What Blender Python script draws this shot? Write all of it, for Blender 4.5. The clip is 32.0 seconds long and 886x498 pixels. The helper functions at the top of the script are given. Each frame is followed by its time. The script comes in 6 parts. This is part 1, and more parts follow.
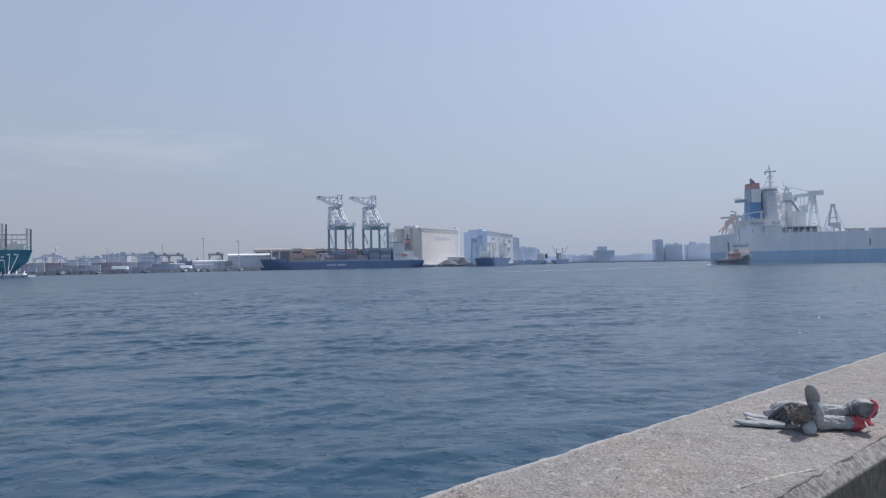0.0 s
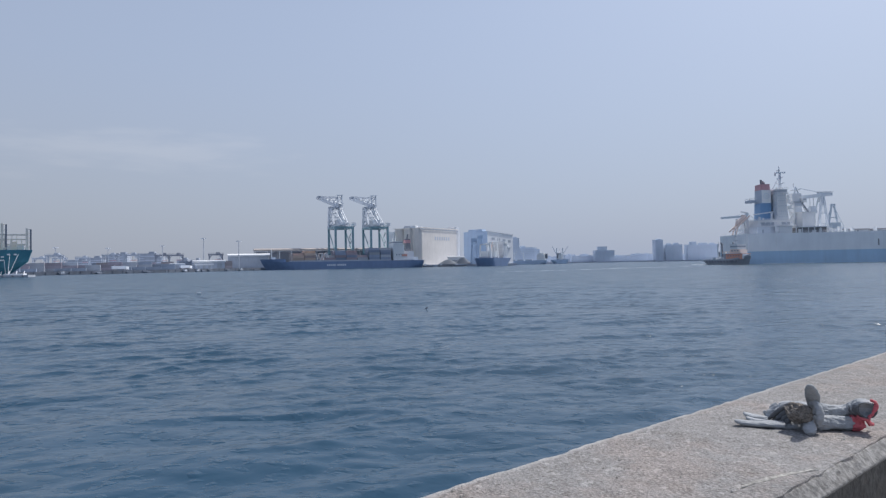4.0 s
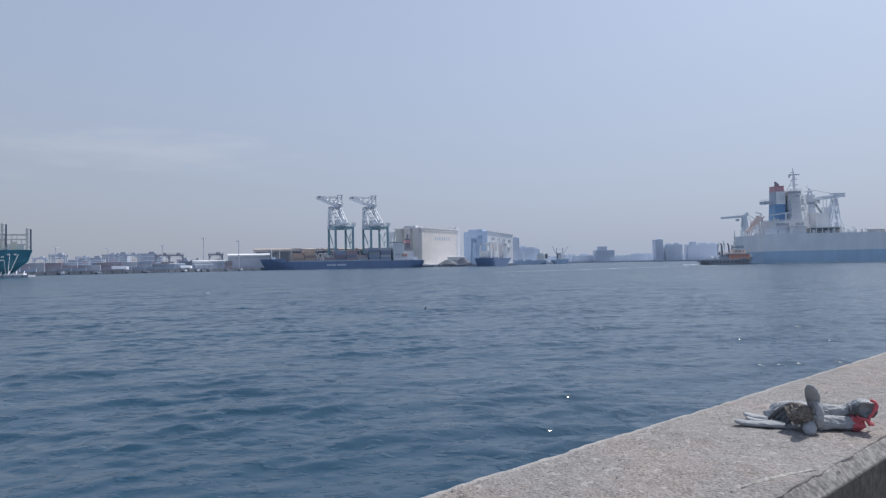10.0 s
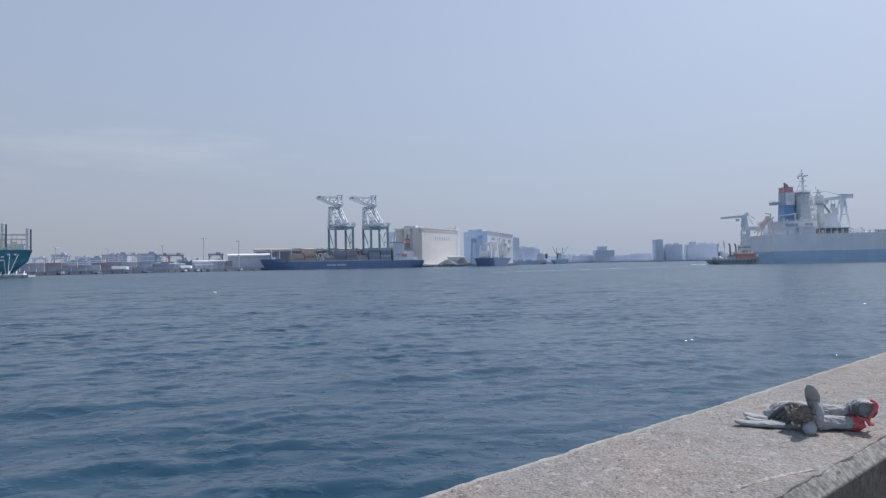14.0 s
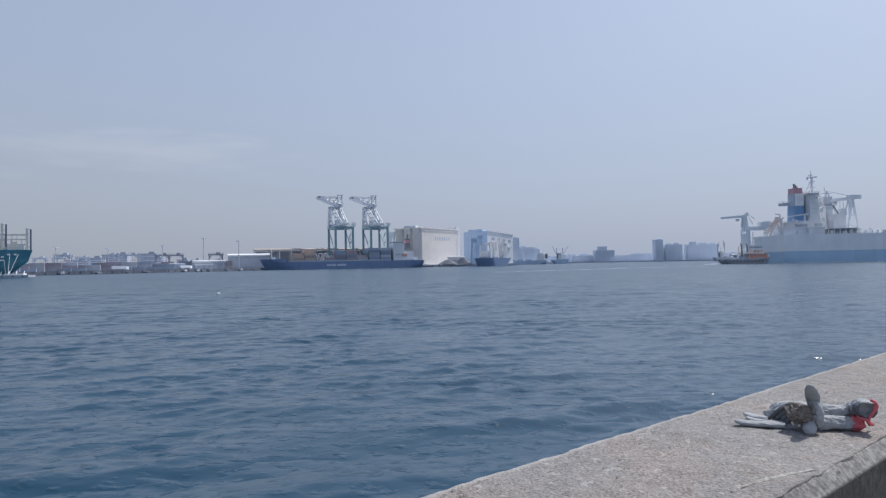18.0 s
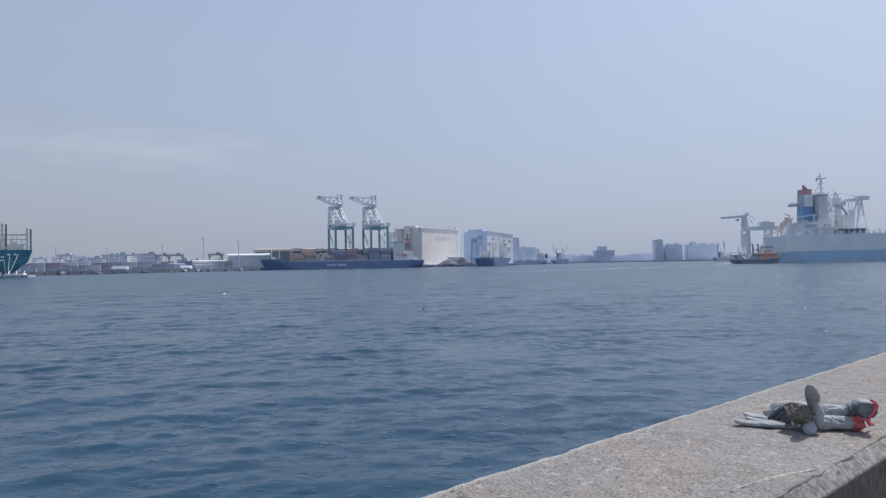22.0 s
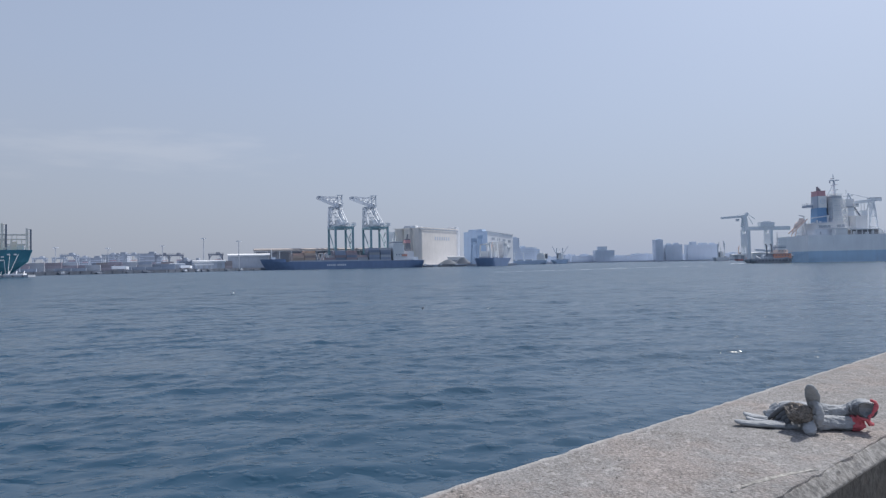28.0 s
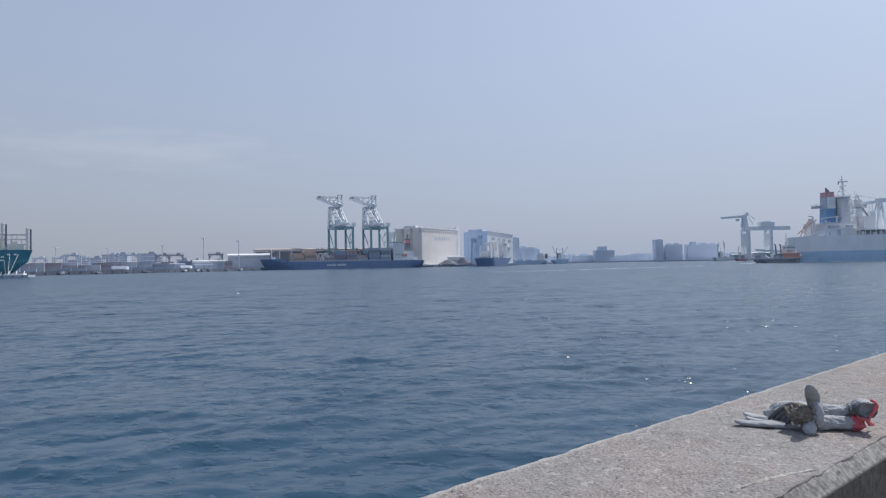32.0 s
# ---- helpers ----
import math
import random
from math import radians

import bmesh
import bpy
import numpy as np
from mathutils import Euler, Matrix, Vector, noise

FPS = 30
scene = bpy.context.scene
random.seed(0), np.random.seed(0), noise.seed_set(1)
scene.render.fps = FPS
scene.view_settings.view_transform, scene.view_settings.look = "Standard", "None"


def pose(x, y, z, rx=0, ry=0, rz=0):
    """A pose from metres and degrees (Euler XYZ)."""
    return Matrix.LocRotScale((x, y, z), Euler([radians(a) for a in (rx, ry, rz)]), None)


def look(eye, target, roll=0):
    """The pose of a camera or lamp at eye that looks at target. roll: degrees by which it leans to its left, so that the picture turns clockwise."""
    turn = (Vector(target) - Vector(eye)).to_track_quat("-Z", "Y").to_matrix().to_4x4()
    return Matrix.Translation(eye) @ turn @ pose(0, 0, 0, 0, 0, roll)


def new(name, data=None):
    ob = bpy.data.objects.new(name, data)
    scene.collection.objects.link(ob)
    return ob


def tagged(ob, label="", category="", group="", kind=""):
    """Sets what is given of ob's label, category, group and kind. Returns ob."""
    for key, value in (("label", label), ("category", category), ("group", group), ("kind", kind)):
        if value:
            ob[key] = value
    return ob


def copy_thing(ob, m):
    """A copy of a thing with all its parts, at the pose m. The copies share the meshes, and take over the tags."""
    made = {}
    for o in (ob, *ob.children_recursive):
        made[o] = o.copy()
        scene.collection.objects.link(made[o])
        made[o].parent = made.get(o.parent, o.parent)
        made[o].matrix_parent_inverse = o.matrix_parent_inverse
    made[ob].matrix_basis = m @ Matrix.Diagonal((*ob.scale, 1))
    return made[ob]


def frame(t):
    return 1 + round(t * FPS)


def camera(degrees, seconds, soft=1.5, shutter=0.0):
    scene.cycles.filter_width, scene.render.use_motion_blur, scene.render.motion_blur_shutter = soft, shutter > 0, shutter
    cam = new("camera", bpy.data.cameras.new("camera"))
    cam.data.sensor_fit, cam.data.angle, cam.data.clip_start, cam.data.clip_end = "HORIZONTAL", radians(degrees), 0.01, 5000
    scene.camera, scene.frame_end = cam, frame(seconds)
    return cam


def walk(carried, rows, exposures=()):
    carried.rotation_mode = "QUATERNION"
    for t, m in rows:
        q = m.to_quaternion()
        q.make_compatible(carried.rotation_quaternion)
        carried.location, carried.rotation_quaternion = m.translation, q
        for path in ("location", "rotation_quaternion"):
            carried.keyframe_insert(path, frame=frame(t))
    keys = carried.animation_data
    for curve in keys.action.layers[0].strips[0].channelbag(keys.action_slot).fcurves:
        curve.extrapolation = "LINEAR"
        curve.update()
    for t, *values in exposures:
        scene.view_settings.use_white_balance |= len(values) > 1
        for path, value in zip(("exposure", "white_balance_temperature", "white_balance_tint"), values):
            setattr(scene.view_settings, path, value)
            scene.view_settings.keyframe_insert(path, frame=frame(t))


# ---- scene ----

# ------------------------------------------------------------------ camera
EYE = 3.6
cam = camera(68.1, 32.0, soft=1.3)
CAM_POSE = look((0, 0, EYE), (0, 1000, EYE + 22.3), roll=-1.0)
walk(cam, [(0, CAM_POSE), (32, CAM_POSE)], exposures=[(0, 0.0), (32, 0.0)])

# ------------------------------------------------------------------ sky and sun
SUN_EL, SUN_AZ = radians(55), radians(54)
world = bpy.data.worlds.new("world")
scene.world = world
world.use_nodes = True
wn, wl = world.node_tree.nodes, world.node_tree.links
wn.clear()
sky = wn.new("ShaderNodeTexSky")
sky.sky_type = "NISHITA"
sky.sun_disc = False
sky.sun_elevation, sky.sun_rotation = SUN_EL, SUN_AZ
sky.air_density, sky.dust_density, sky.ozone_density = 1.0, 2.0, 1.5
co = wn.new("ShaderNodeTexCoord")
sep = wn.new("ShaderNodeSeparateXYZ")
wl.new(co.outputs["Generated"], sep.inputs[0])
haze = wn.new("ShaderNodeMapRange")
haze.inputs["From Min"].default_value, haze.inputs["From Max"].default_value = 0.0, 0.72
haze.inputs["To Min"].default_value, haze.inputs["To Max"].default_value = 0.93, 0.25
wl.new(sep.outputs["Z"], haze.inputs["Value"])
veil = wn.new("ShaderNodeMixRGB")
lift = wn.new("ShaderNodeMapRange")
lift.inputs["From Min"].default_value, lift.inputs["From Max"].default_value = 0.0, 0.36
lift.inputs["To Min"].default_value, lift.inputs["To Max"].default_value = 0.87, 1.15
wl.new(sep.outputs["Z"], lift.inputs["Value"])
thick = wn.new("ShaderNodeVectorMath")
thick.operation = "SCALE"
thick.inputs[0].default_value = (3.83, 4.43, 5.78)
wl.new(lift.outputs[0], thick.inputs["Scale"])
# browner haze low over the terminal
brown = wn.new("ShaderNodeMapRange")
brown.inputs["From Min"].default_value, brown.inputs["From Max"].default_value = 0.15, -0.5
wl.new(sep.outputs["X"], brown.inputs["Value"])
low = wn.new("ShaderNodeMapRange")
low.inputs["From Min"].default_value, low.inputs["From Max"].default_value = 0.28, 0.02
wl.new(sep.outputs["Z"], low.inputs["Value"])
both = wn.new("ShaderNodeMath")
both.operation = "MULTIPLY"
wl.new(brown.outputs[0], both.inputs[0])
wl.new(low.outputs[0], both.inputs[1])
smog = wn.new("ShaderNodeMixRGB")
smog.blend_type = "MULTIPLY"
smog.inputs["Color2"].default_value = (1.02, 0.97, 0.90, 1)
wl.new(both.outputs[0], smog.inputs["Fac"])
wl.new(thick.outputs[0], smog.inputs["Color1"])
wl.new(smog.outputs[0], veil.inputs["Color2"])
wl.new(haze.outputs[0], veil.inputs["Fac"])
wl.new(sky.outputs[0], veil.inputs["Color1"])
# forward scatter round the sun
glow = wn.new("ShaderNodeVectorMath")
glow.operation = "DOT_PRODUCT"
glow.inputs[1].default_value = (math.sin(SUN_AZ) * math.cos(SUN_EL), math.cos(SUN_AZ) * math.cos(SUN_EL), math.sin(SUN_EL))
wl.new(co.outputs["Generated"], glow.inputs[0])
gain = wn.new("ShaderNodeMapRange")
gain.inputs["From Min"].default_value, gain.inputs["From Max"].default_value = 0.0, 0.8
gain.inputs["To Min"].default_value, gain.inputs["To Max"].default_value = 1.0, 1.16
wl.new(glow.outputs["Value"], gain.inputs["Value"])
# one faint streak of cloud low in the sky
CLOUD_AZ, CLOUD_EL = radians(-25), radians(9.2)
cdir = wn.new("ShaderNodeVectorMath")
cdir.operation = "SUBTRACT"
cdir.inputs[1].default_value = (math.sin(CLOUD_AZ) * math.cos(CLOUD_EL), math.cos(CLOUD_AZ) * math.cos(CLOUD_EL), math.sin(CLOUD_EL))
wl.new(co.outputs["Generated"], cdir.inputs[0])
cscale = wn.new("ShaderNodeVectorMath")
cscale.operation = "MULTIPLY"
cscale.inputs[1].default_value = (5.0, 5.0, 27.0)
wl.new(cdir.outputs[0], cscale.inputs[0])
clen = wn.new("ShaderNodeVectorMath")
clen.operation = "LENGTH"
wl.new(cscale.outputs[0], clen.inputs[0])
cnoise = wn.new("ShaderNodeTexNoise")
cnoise.inputs["Scale"].default_value, cnoise.inputs["Detail"].default_value = 1.9, 7
wl.new(cscale.outputs[0], cnoise.inputs["Vector"])
csum = wn.new("ShaderNodeMath")
csum.operation = "MULTIPLY_ADD"
csum.inputs[1].default_value = 2.6
wl.new(cnoise.outputs["Fac"], csum.inputs[0])
wl.new(clen.outputs["Value"], csum.inputs[2])
cramp = wn.new("ShaderNodeMapRange")
cramp.interpolation_type = "SMOOTHSTEP"
cramp.inputs["From Min"].default_value, cramp.inputs["From Max"].default_value = 2.35, 1.2
cramp.inputs["To Min"].default_value, cramp.inputs["To Max"].default_value = 0.0, 0.19
wl.new(csum.outputs[0], cramp.inputs["Value"])
cloud = wn.new("ShaderNodeMixRGB")
cloud.inputs["Color2"].default_value = (6.2, 6.4, 7.0, 1)
wl.new(cramp.outputs[0], cloud.inputs["Fac"])
wl.new(veil.outputs[0], cloud.inputs["Color1"])
bg = wn.new("ShaderNodeBackground")
bg.inputs["Strength"].default_value = 0.104
bright = wn.new("ShaderNodeVectorMath")
bright.operation = "SCALE"
wl.new(cloud.outputs[0], bright.inputs[0])
wl.new(gain.outputs[0], bright.inputs["Scale"])
wl.new(bright.outputs[0], bg.inputs["Color"])
wout = wn.new("ShaderNodeOutputWorld")
wl.new(bg.outputs[0], wout.inputs["Surface"])

sun_data = bpy.data.lights.new("sun", "SUN")
sun_data.energy, sun_data.angle, sun_data.color = 3.5, radians(1.2), (1.0, 0.97, 0.93)
sun = new("sun", sun_data)
sun.matrix_world = look(
    (600 * math.sin(SUN_AZ) * math.cos(SUN_EL), 600 * math.cos(SUN_AZ) * math.cos(SUN_EL), 600 * math.sin(SUN_EL)), (0, 0, 0))


# ------------------------------------------------------------------ materials
def base_material(name, rough=0.6, metal=0.0):
    m = bpy.data.materials.new(name)
    m.use_nodes = True
    p = m.node_tree.nodes["Principled BSDF"]
    p.inputs["Roughness"].default_value, p.inputs["Metallic"].default_value = rough, metal
    return m, m.node_tree.nodes, m.node_tree.links, p


def noise_node(n, l, vec, scale, detail=4, rough=0.6):
    t = n.new("ShaderNodeTexNoise")
    t.inputs["Scale"].default_value, t.inputs["Detail"].default_value, t.inputs["Roughness"].default_value = scale, detail, rough
    l.new(vec, t.inputs["Vector"])
    return t


def ramp_node(n, l, fac, stops):
    r = n.new("ShaderNodeValToRGB")
    while len(r.color_ramp.elements) < len(stops):
        r.color_ramp.elements.new(0.5)
    for e, (pos, col) in zip(r.color_ramp.elements, stops):
        e.position, e.color = pos, (*col, 1)
    l.new(fac, r.inputs["Fac"])
    return r


def paint(name, col, rough=0.55, vary=0.18, scale=0.25, rust=0.0, metal=0.0, spread=0.0):
    """Weathered paint: broad fading, vertical run-down streaks, specks of rust."""
    m, n, l, p = base_material(name, rough, metal)
    tc = n.new("ShaderNodeTexCoord")
    mp = n.new("ShaderNodeMapping")
    mp.inputs["Scale"].default_value = (1, 1, 0.18)
    l.new(tc.outputs["Object"], mp.inputs[0])
    a = noise_node(n, l, mp.outputs[0], scale * 4, 5, 0.65)
    b = noise_node(n, l, tc.outputs["Object"], scale, 3)
    lo = tuple(c * (1 - vary) for c in col)
    hi = tuple(min(1, c * (1 + vary)) for c in col)
    ra = ramp_node(n, l, a.outputs["Fac"], [(0.3, lo), (0.7, hi)])
    rb = ramp_node(n, l, b.outputs["Fac"], [(0.3, lo), (0.7, hi)])
    mix = n.new("ShaderNodeMixRGB")
    mix.inputs["Fac"].default_value = 0.5
    l.new(ra.outputs[0], mix.inputs["Color1"])
    l.new(rb.outputs[0], mix.inputs["Color2"])
    out = mix.outputs[0]
    if rust:
        c = noise_node(n, l, mp.outputs[0], scale * 9, 6, 0.7)
        rr = ramp_node(n, l, c.outputs["Fac"], [(0.62, (0, 0, 0)), (0.72, (rust, rust, rust))])
        m2 = n.new("ShaderNodeMixRGB")
        m2.inputs["Color2"].default_value = (0.22, 0.12, 0.07, 1)
        l.new(rr.outputs[0], m2.inputs["Fac"])
        l.new(out, m2.inputs["Color1"])
        out = m2.outputs[0]
    if spread:
        oi = n.new("ShaderNodeObjectInfo")
        hs = n.new("ShaderNodeHueSaturation")
        mr = n.new("ShaderNodeMapRange")
        mr.inputs["To Min"].default_value, mr.inputs["To Max"].default_value = 1 - spread, 1 + spread
        l.new(oi.outputs["Random"], mr.inputs["Value"])
        l.new(mr.outputs[0], hs.inputs["Value"])
        l.new(out, hs.inputs["Color"])
        out = hs.outputs[0]
    l.new(out, p.inputs["Base Color"])
    bump = n.new("ShaderNodeBump")
    bump.inputs["Strength"].default_value, bump.inputs["Distance"].default_value = 0.25, 0.03
    l.new(a.outputs["Fac"], bump.inputs["Height"])
    l.new(bump.outputs[0], p.inputs["Normal"])
    return m


def water_material(name, rough=0.11):
    """Green-blue water: body colour, short-crested ripples on long-crested ones."""
    m, n, l, p = base_material(name, rough)
    tc = n.new("ShaderNodeTexCoord")
    p.inputs["IOR"].default_value = 1.33
    big = noise_node(n, l, tc.outputs["Object"], 0.05, 3)
    r = ramp_node(n, l, big.outputs["Fac"], [(0.3, (0.011, 0.046, 0.082)), (0.7, (0.024, 0.066, 0.112))])
    l.new(r.outputs[0], p.inputs["Base Color"])

    def ripples(turn, stretch, scale, detail, lean):
        """Noise whose crests lean over towards -y."""
        mp = n.new("ShaderNodeMapping")
        mp.inputs["Rotation"].default_value = (0, 0, radians(turn))
        mp.inputs["Scale"].default_value = (stretch, 1.0, 1.0)
        l.new(tc.outputs["Object"], mp.inputs[0])
        t = noise_node(n, l, mp.outputs[0], scale, detail, 0.5)
        if not lean:
            return t.outputs["Fac"]
        a = n.new("ShaderNodeMath")
        a.operation = "MULTIPLY_ADD"
        a.inputs[1].default_value, a.inputs[2].default_value = lean / scale, -0.5 * lean / scale
        l.new(t.outputs["Fac"], a.inputs[0])
        b = n.new("ShaderNodeCombineXYZ")
        l.new(a.outputs[0], b.inputs["Y"])
        c = n.new("ShaderNodeVectorMath")
        c.operation = "ADD"
        l.new(mp.outputs[0], c.inputs[0])
        l.new(b.outputs[0], c.inputs[1])
        u = noise_node(n, l, c.outputs[0], scale, detail, 0.5)
        w = n.new("ShaderNodeMapRange")
        w.inputs["From Min"].default_value, w.inputs["From Max"].default_value = 0.55, 0.80
        l.new(u.outputs["Fac"], w.inputs["Value"])
        return w.outputs[0]

    def plus(a, b, k):
        x = n.new("ShaderNodeMath")
        x.operation = "MULTIPLY_ADD"
        x.inputs[1].default_value = k
        l.new(b, x.inputs[0])
        l.new(a, x.inputs[2])
        return x.outputs[0]

    h = plus(ripples(9, 0.6, 0.5, 2, 0), ripples(-8, 0.65, 1.3, 2, 0), 0.5)
    h = plus(h, ripples(14, 0.8, 3.0, 2, 0.08), 0.42)
    h = plus(h, ripples(-20, 0.8, 6.5, 2, 0), 0.12)
    # roughness rises with distance from the camera, to blur far reflections in its view
    sp = n.new("ShaderNodeSeparateXYZ")
    l.new(tc.outputs["Object"], sp.inputs[0])
    ruff = n.new("ShaderNodeMapRange")
    ruff.inputs["From Min"].default_value, ruff.inputs["From Max"].default_value = 30.0, 220.0
    ruff.inputs["To Min"].default_value, ruff.inputs["To Max"].default_value = rough, 0.25
    l.new(sp.outputs["Y"], ruff.inputs["Value"])
    l.new(ruff.outputs[0], p.inputs["Roughness"])
    bump = n.new("ShaderNodeBump")
    bump.inputs["Strength"].default_value, bump.inputs["Distance"].default_value = 1.0, 0.074
    swell = n.new("ShaderNodeMapRange")
    swell.inputs["From Min"].default_value, swell.inputs["From Max"].default_value = 35.0, 130.0
    swell.inputs["To Min"].default_value, swell.inputs["To Max"].default_value = 0.85, 3.0
    l.new(sp.outputs["Y"], swell.inputs["Value"])
    high = n.new("ShaderNodeMath")
    high.operation = "MULTIPLY"
    l.new(h, high.inputs[0])
    l.new(swell.outputs[0], high.inputs[1])
    # scattered steeper wavelets, strengthened with distance to show in the camera's view
    steep = n.new("ShaderNodeMapRange")
    steep.inputs["From Min"].default_value, steep.inputs["From Max"].default_value = 0.56, 0.74
    l.new(ripples(6, 0.7, 0.75, 2, 0), steep.inputs["Value"])
    away = n.new("ShaderNodeMapRange")
    away.inputs["From Min"].default_value, away.inputs["From Max"].default_value = 35.0, 110.0
    away.inputs["To Min"].default_value, away.inputs["To Max"].default_value = 0.25, 2.6
    l.new(sp.outputs["Y"], away.inputs["Value"])
    crest = n.new("ShaderNodeMath")
    crest.operation = "MULTIPLY_ADD"
    l.new(steep.outputs[0], crest.inputs[0])
    l.new(away.outputs[0], crest.inputs[1])
    l.new(high.outputs[0], crest.inputs[2])
    l.new(crest.outputs[0], bump.inputs["Height"])
    l.new(bump.outputs[0], p.inputs["Normal"])
    return m


def concrete_material(name, col, grain=22.0, relief=0.006, stain=(0.13, 0.115, 0.10), warm=None, rim=None):
    """Weathered concrete with exposed grit, stains and pits."""
    m, n, l, p = base_material(name, 0.9)
    tc = n.new("ShaderNodeTexCoord")
    o = tc.outputs["Object"]
    a = noise_node(n, l, o, 2.3, 5, 0.65)
    b = noise_node(n, l, o, grain, 5, 0.7)
    c = noise_node(n, l, o, grain * 6, 3, 0.6)
    ra = ramp_node(n, l, a.outputs["Fac"], [(0.36, tuple(x * 0.76 for x in col)), (0.62, tuple(x * 1.30 for x in col))])
    rb = ramp_node(n, l, b.outputs["Fac"], [(0.34, tuple(x * 0.60 for x in col)), (0.5, col), (0.68, tuple(min(1, x * 1.4) for x in col))])
    mix = n.new("ShaderNodeMixRGB")
    mix.inputs["Fac"].default_value = 0.55
    l.new(ra.outputs[0], mix.inputs["Color1"])
    l.new(rb.outputs[0], mix.inputs["Color2"])
    d = noise_node(n, l, o, 11.0, 6, 0.74)
    rd = ramp_node(n, l, d.outputs["Fac"], [(0.54, (0, 0, 0)), (0.68, (0.6, 0.6, 0.6))])
    m2 = n.new("ShaderNodeMixRGB")
    m2.inputs["Color2"].default_value = (*stain, 1)
    l.new(rd.outputs[0], m2.inputs["Fac"])
    l.new(mix.outputs[0], m2.inputs["Color1"])
    pit = n.new("ShaderNodeTexVoronoi")
    pit.inputs["Scale"].default_value = grain * 2.6
    l.new(o, pit.inputs["Vector"])
    rp = ramp_node(n, l, pit.outputs["Distance"], [(0.12, (0.55, 0.55, 0.55)), (0.3, (0, 0, 0))])
    rc = ramp_node(n, l, c.outputs["Fac"], [(0.36, tuple(x * 0.35 for x in col)), (0.5, col), (0.64, tuple(min(1, x * 1.85) for x in col))])
    m3 = n.new("ShaderNodeMixRGB")
    m3.inputs["Fac"].default_value = 0.38
    l.new(m2.outputs[0], m3.inputs["Color1"])
    l.new(rc.outputs[0], m3.inputs["Color2"])
    m4 = n.new("ShaderNodeMixRGB")
    m4.inputs["Color2"].default_value = (*(x * 0.6 for x in stain), 1)
    l.new(rp.outputs[0], m4.inputs["Fac"])
    l.new(m3.outputs[0], m4.inputs["Color1"])
    fl = noise_node(n, l, o, grain * 1.7, 3, 0.6)
    rf = ramp_node(n, l, fl.outputs["Fac"], [(0.61, (0, 0, 0)), (0.67, (0.6, 0.6, 0.6))])
    m5 = n.new("ShaderNodeMixRGB")
    m5.inputs["Color2"].default_value = (*(min(1, x * 1.75) for x in col), 1)
    l.new(rf.outputs[0], m5.inputs["Fac"])
    l.new(m4.outputs[0], m5.inputs["Color1"])
    out = m5.outputs[0]
    if warm:
        # broad patches where the cement skin is gone and the warmer grit shows
        wn_ = noise_node(n, l, o, 3.1, 6, 0.7)
        wr = ramp_node(n, l, wn_.outputs["Fac"], [(0.46, (0, 0, 0)), (0.60, (1.0, 1.0, 1.0))])
        m6 = n.new("ShaderNodeMixRGB")
        m6.blend_type = "MULTIPLY"
        m6.inputs["Color2"].default_value = (*warm, 1)
        l.new(wr.outputs[0], m6.inputs["Fac"])
        l.new(out, m6.inputs["Color1"])
        out = m6.outputs[0]
    if rim:
        # a pale band on the worn seaward edge, its bright highlight painted in
        sp = n.new("ShaderNodeSeparateXYZ")
        l.new(o, sp.inputs[0])
        mr = n.new("ShaderNodeMapRange")
        mr.inputs["From Min"].default_value, mr.inputs["From Max"].default_value = rim - 0.03, rim - 0.014
        l.new(sp.outputs["Y"], mr.inputs["Value"])
        mm = n.new("ShaderNodeMath")
        mm.operation = "MULTIPLY"
        l.new(mr.outputs[0], mm.inputs[0])
        l.new(b.outputs["Fac"], mm.inputs[1])
        m7 = n.new("ShaderNodeMixRGB")
        m7.inputs["Color2"].default_value = (*(min(1, x * 2.2) for x in col), 1)
        l.new(mm.outputs[0], m7.inputs["Fac"])
        l.new(out, m7.inputs["Color1"])
        out = m7.outputs[0]
    l.new(out, p.inputs["Base Color"])
    s = n.new("ShaderNodeMath")
    s.operation = "MULTIPLY_ADD"
    s.inputs[1].default_value = 0.55
    l.new(c.outputs["Fac"], s.inputs[0])
    l.new(b.outputs["Fac"], s.inputs[2])
    bump = n.new("ShaderNodeBump")
    bump.inputs["Strength"].default_value, bump.inputs["Distance"].default_value = 0.9, relief
    l.new(s.outputs[0], bump.inputs["Height"])
    l.new(bump.outputs[0], p.inputs["Normal"])
    return m


WATER = water_material("sea water", 0.17)
WATER_FAR = water_material("ruffled far water", 0.27)
CONCRETE = concrete_material("sea wall concrete", (0.236, 0.230, 0.228), 24.0, 0.010, warm=(1.09, 1.01, 0.97), rim=1.064)
CONCRETE_EDGE = concrete_material("stained wall edge", (0.215, 0.21, 0.205), 11.0, 0.010, (0.05, 0.047, 0.043))
# Darker than the wall's own concrete: the inner face's shade is in this colour.
CONCRETE_FACE = concrete_material("shade-dark sea wall face", (0.075, 0.072, 0.068), 9.0, 0.012)
PAVING = concrete_material("promenade concrete", (0.32, 0.31, 0.29), 14.0)
# Haze over distant ships and shore is mixed into many of these base colours.
LAND = paint("dock apron", (0.46, 0.50, 0.58), 0.95, 0.15, 0.01)
WHITE = paint("white paint", (0.84, 0.85, 0.86), 0.5, 0.07, 0.1, rust=0.15)
OFFWHITE = paint("off-white paint", (0.76, 0.78, 0.81), 0.55, 0.1, 0.1, rust=0.2)
PALE = paint("pale grey paint", (0.76, 0.80, 0.85), 0.55, 0.1, 0.1)
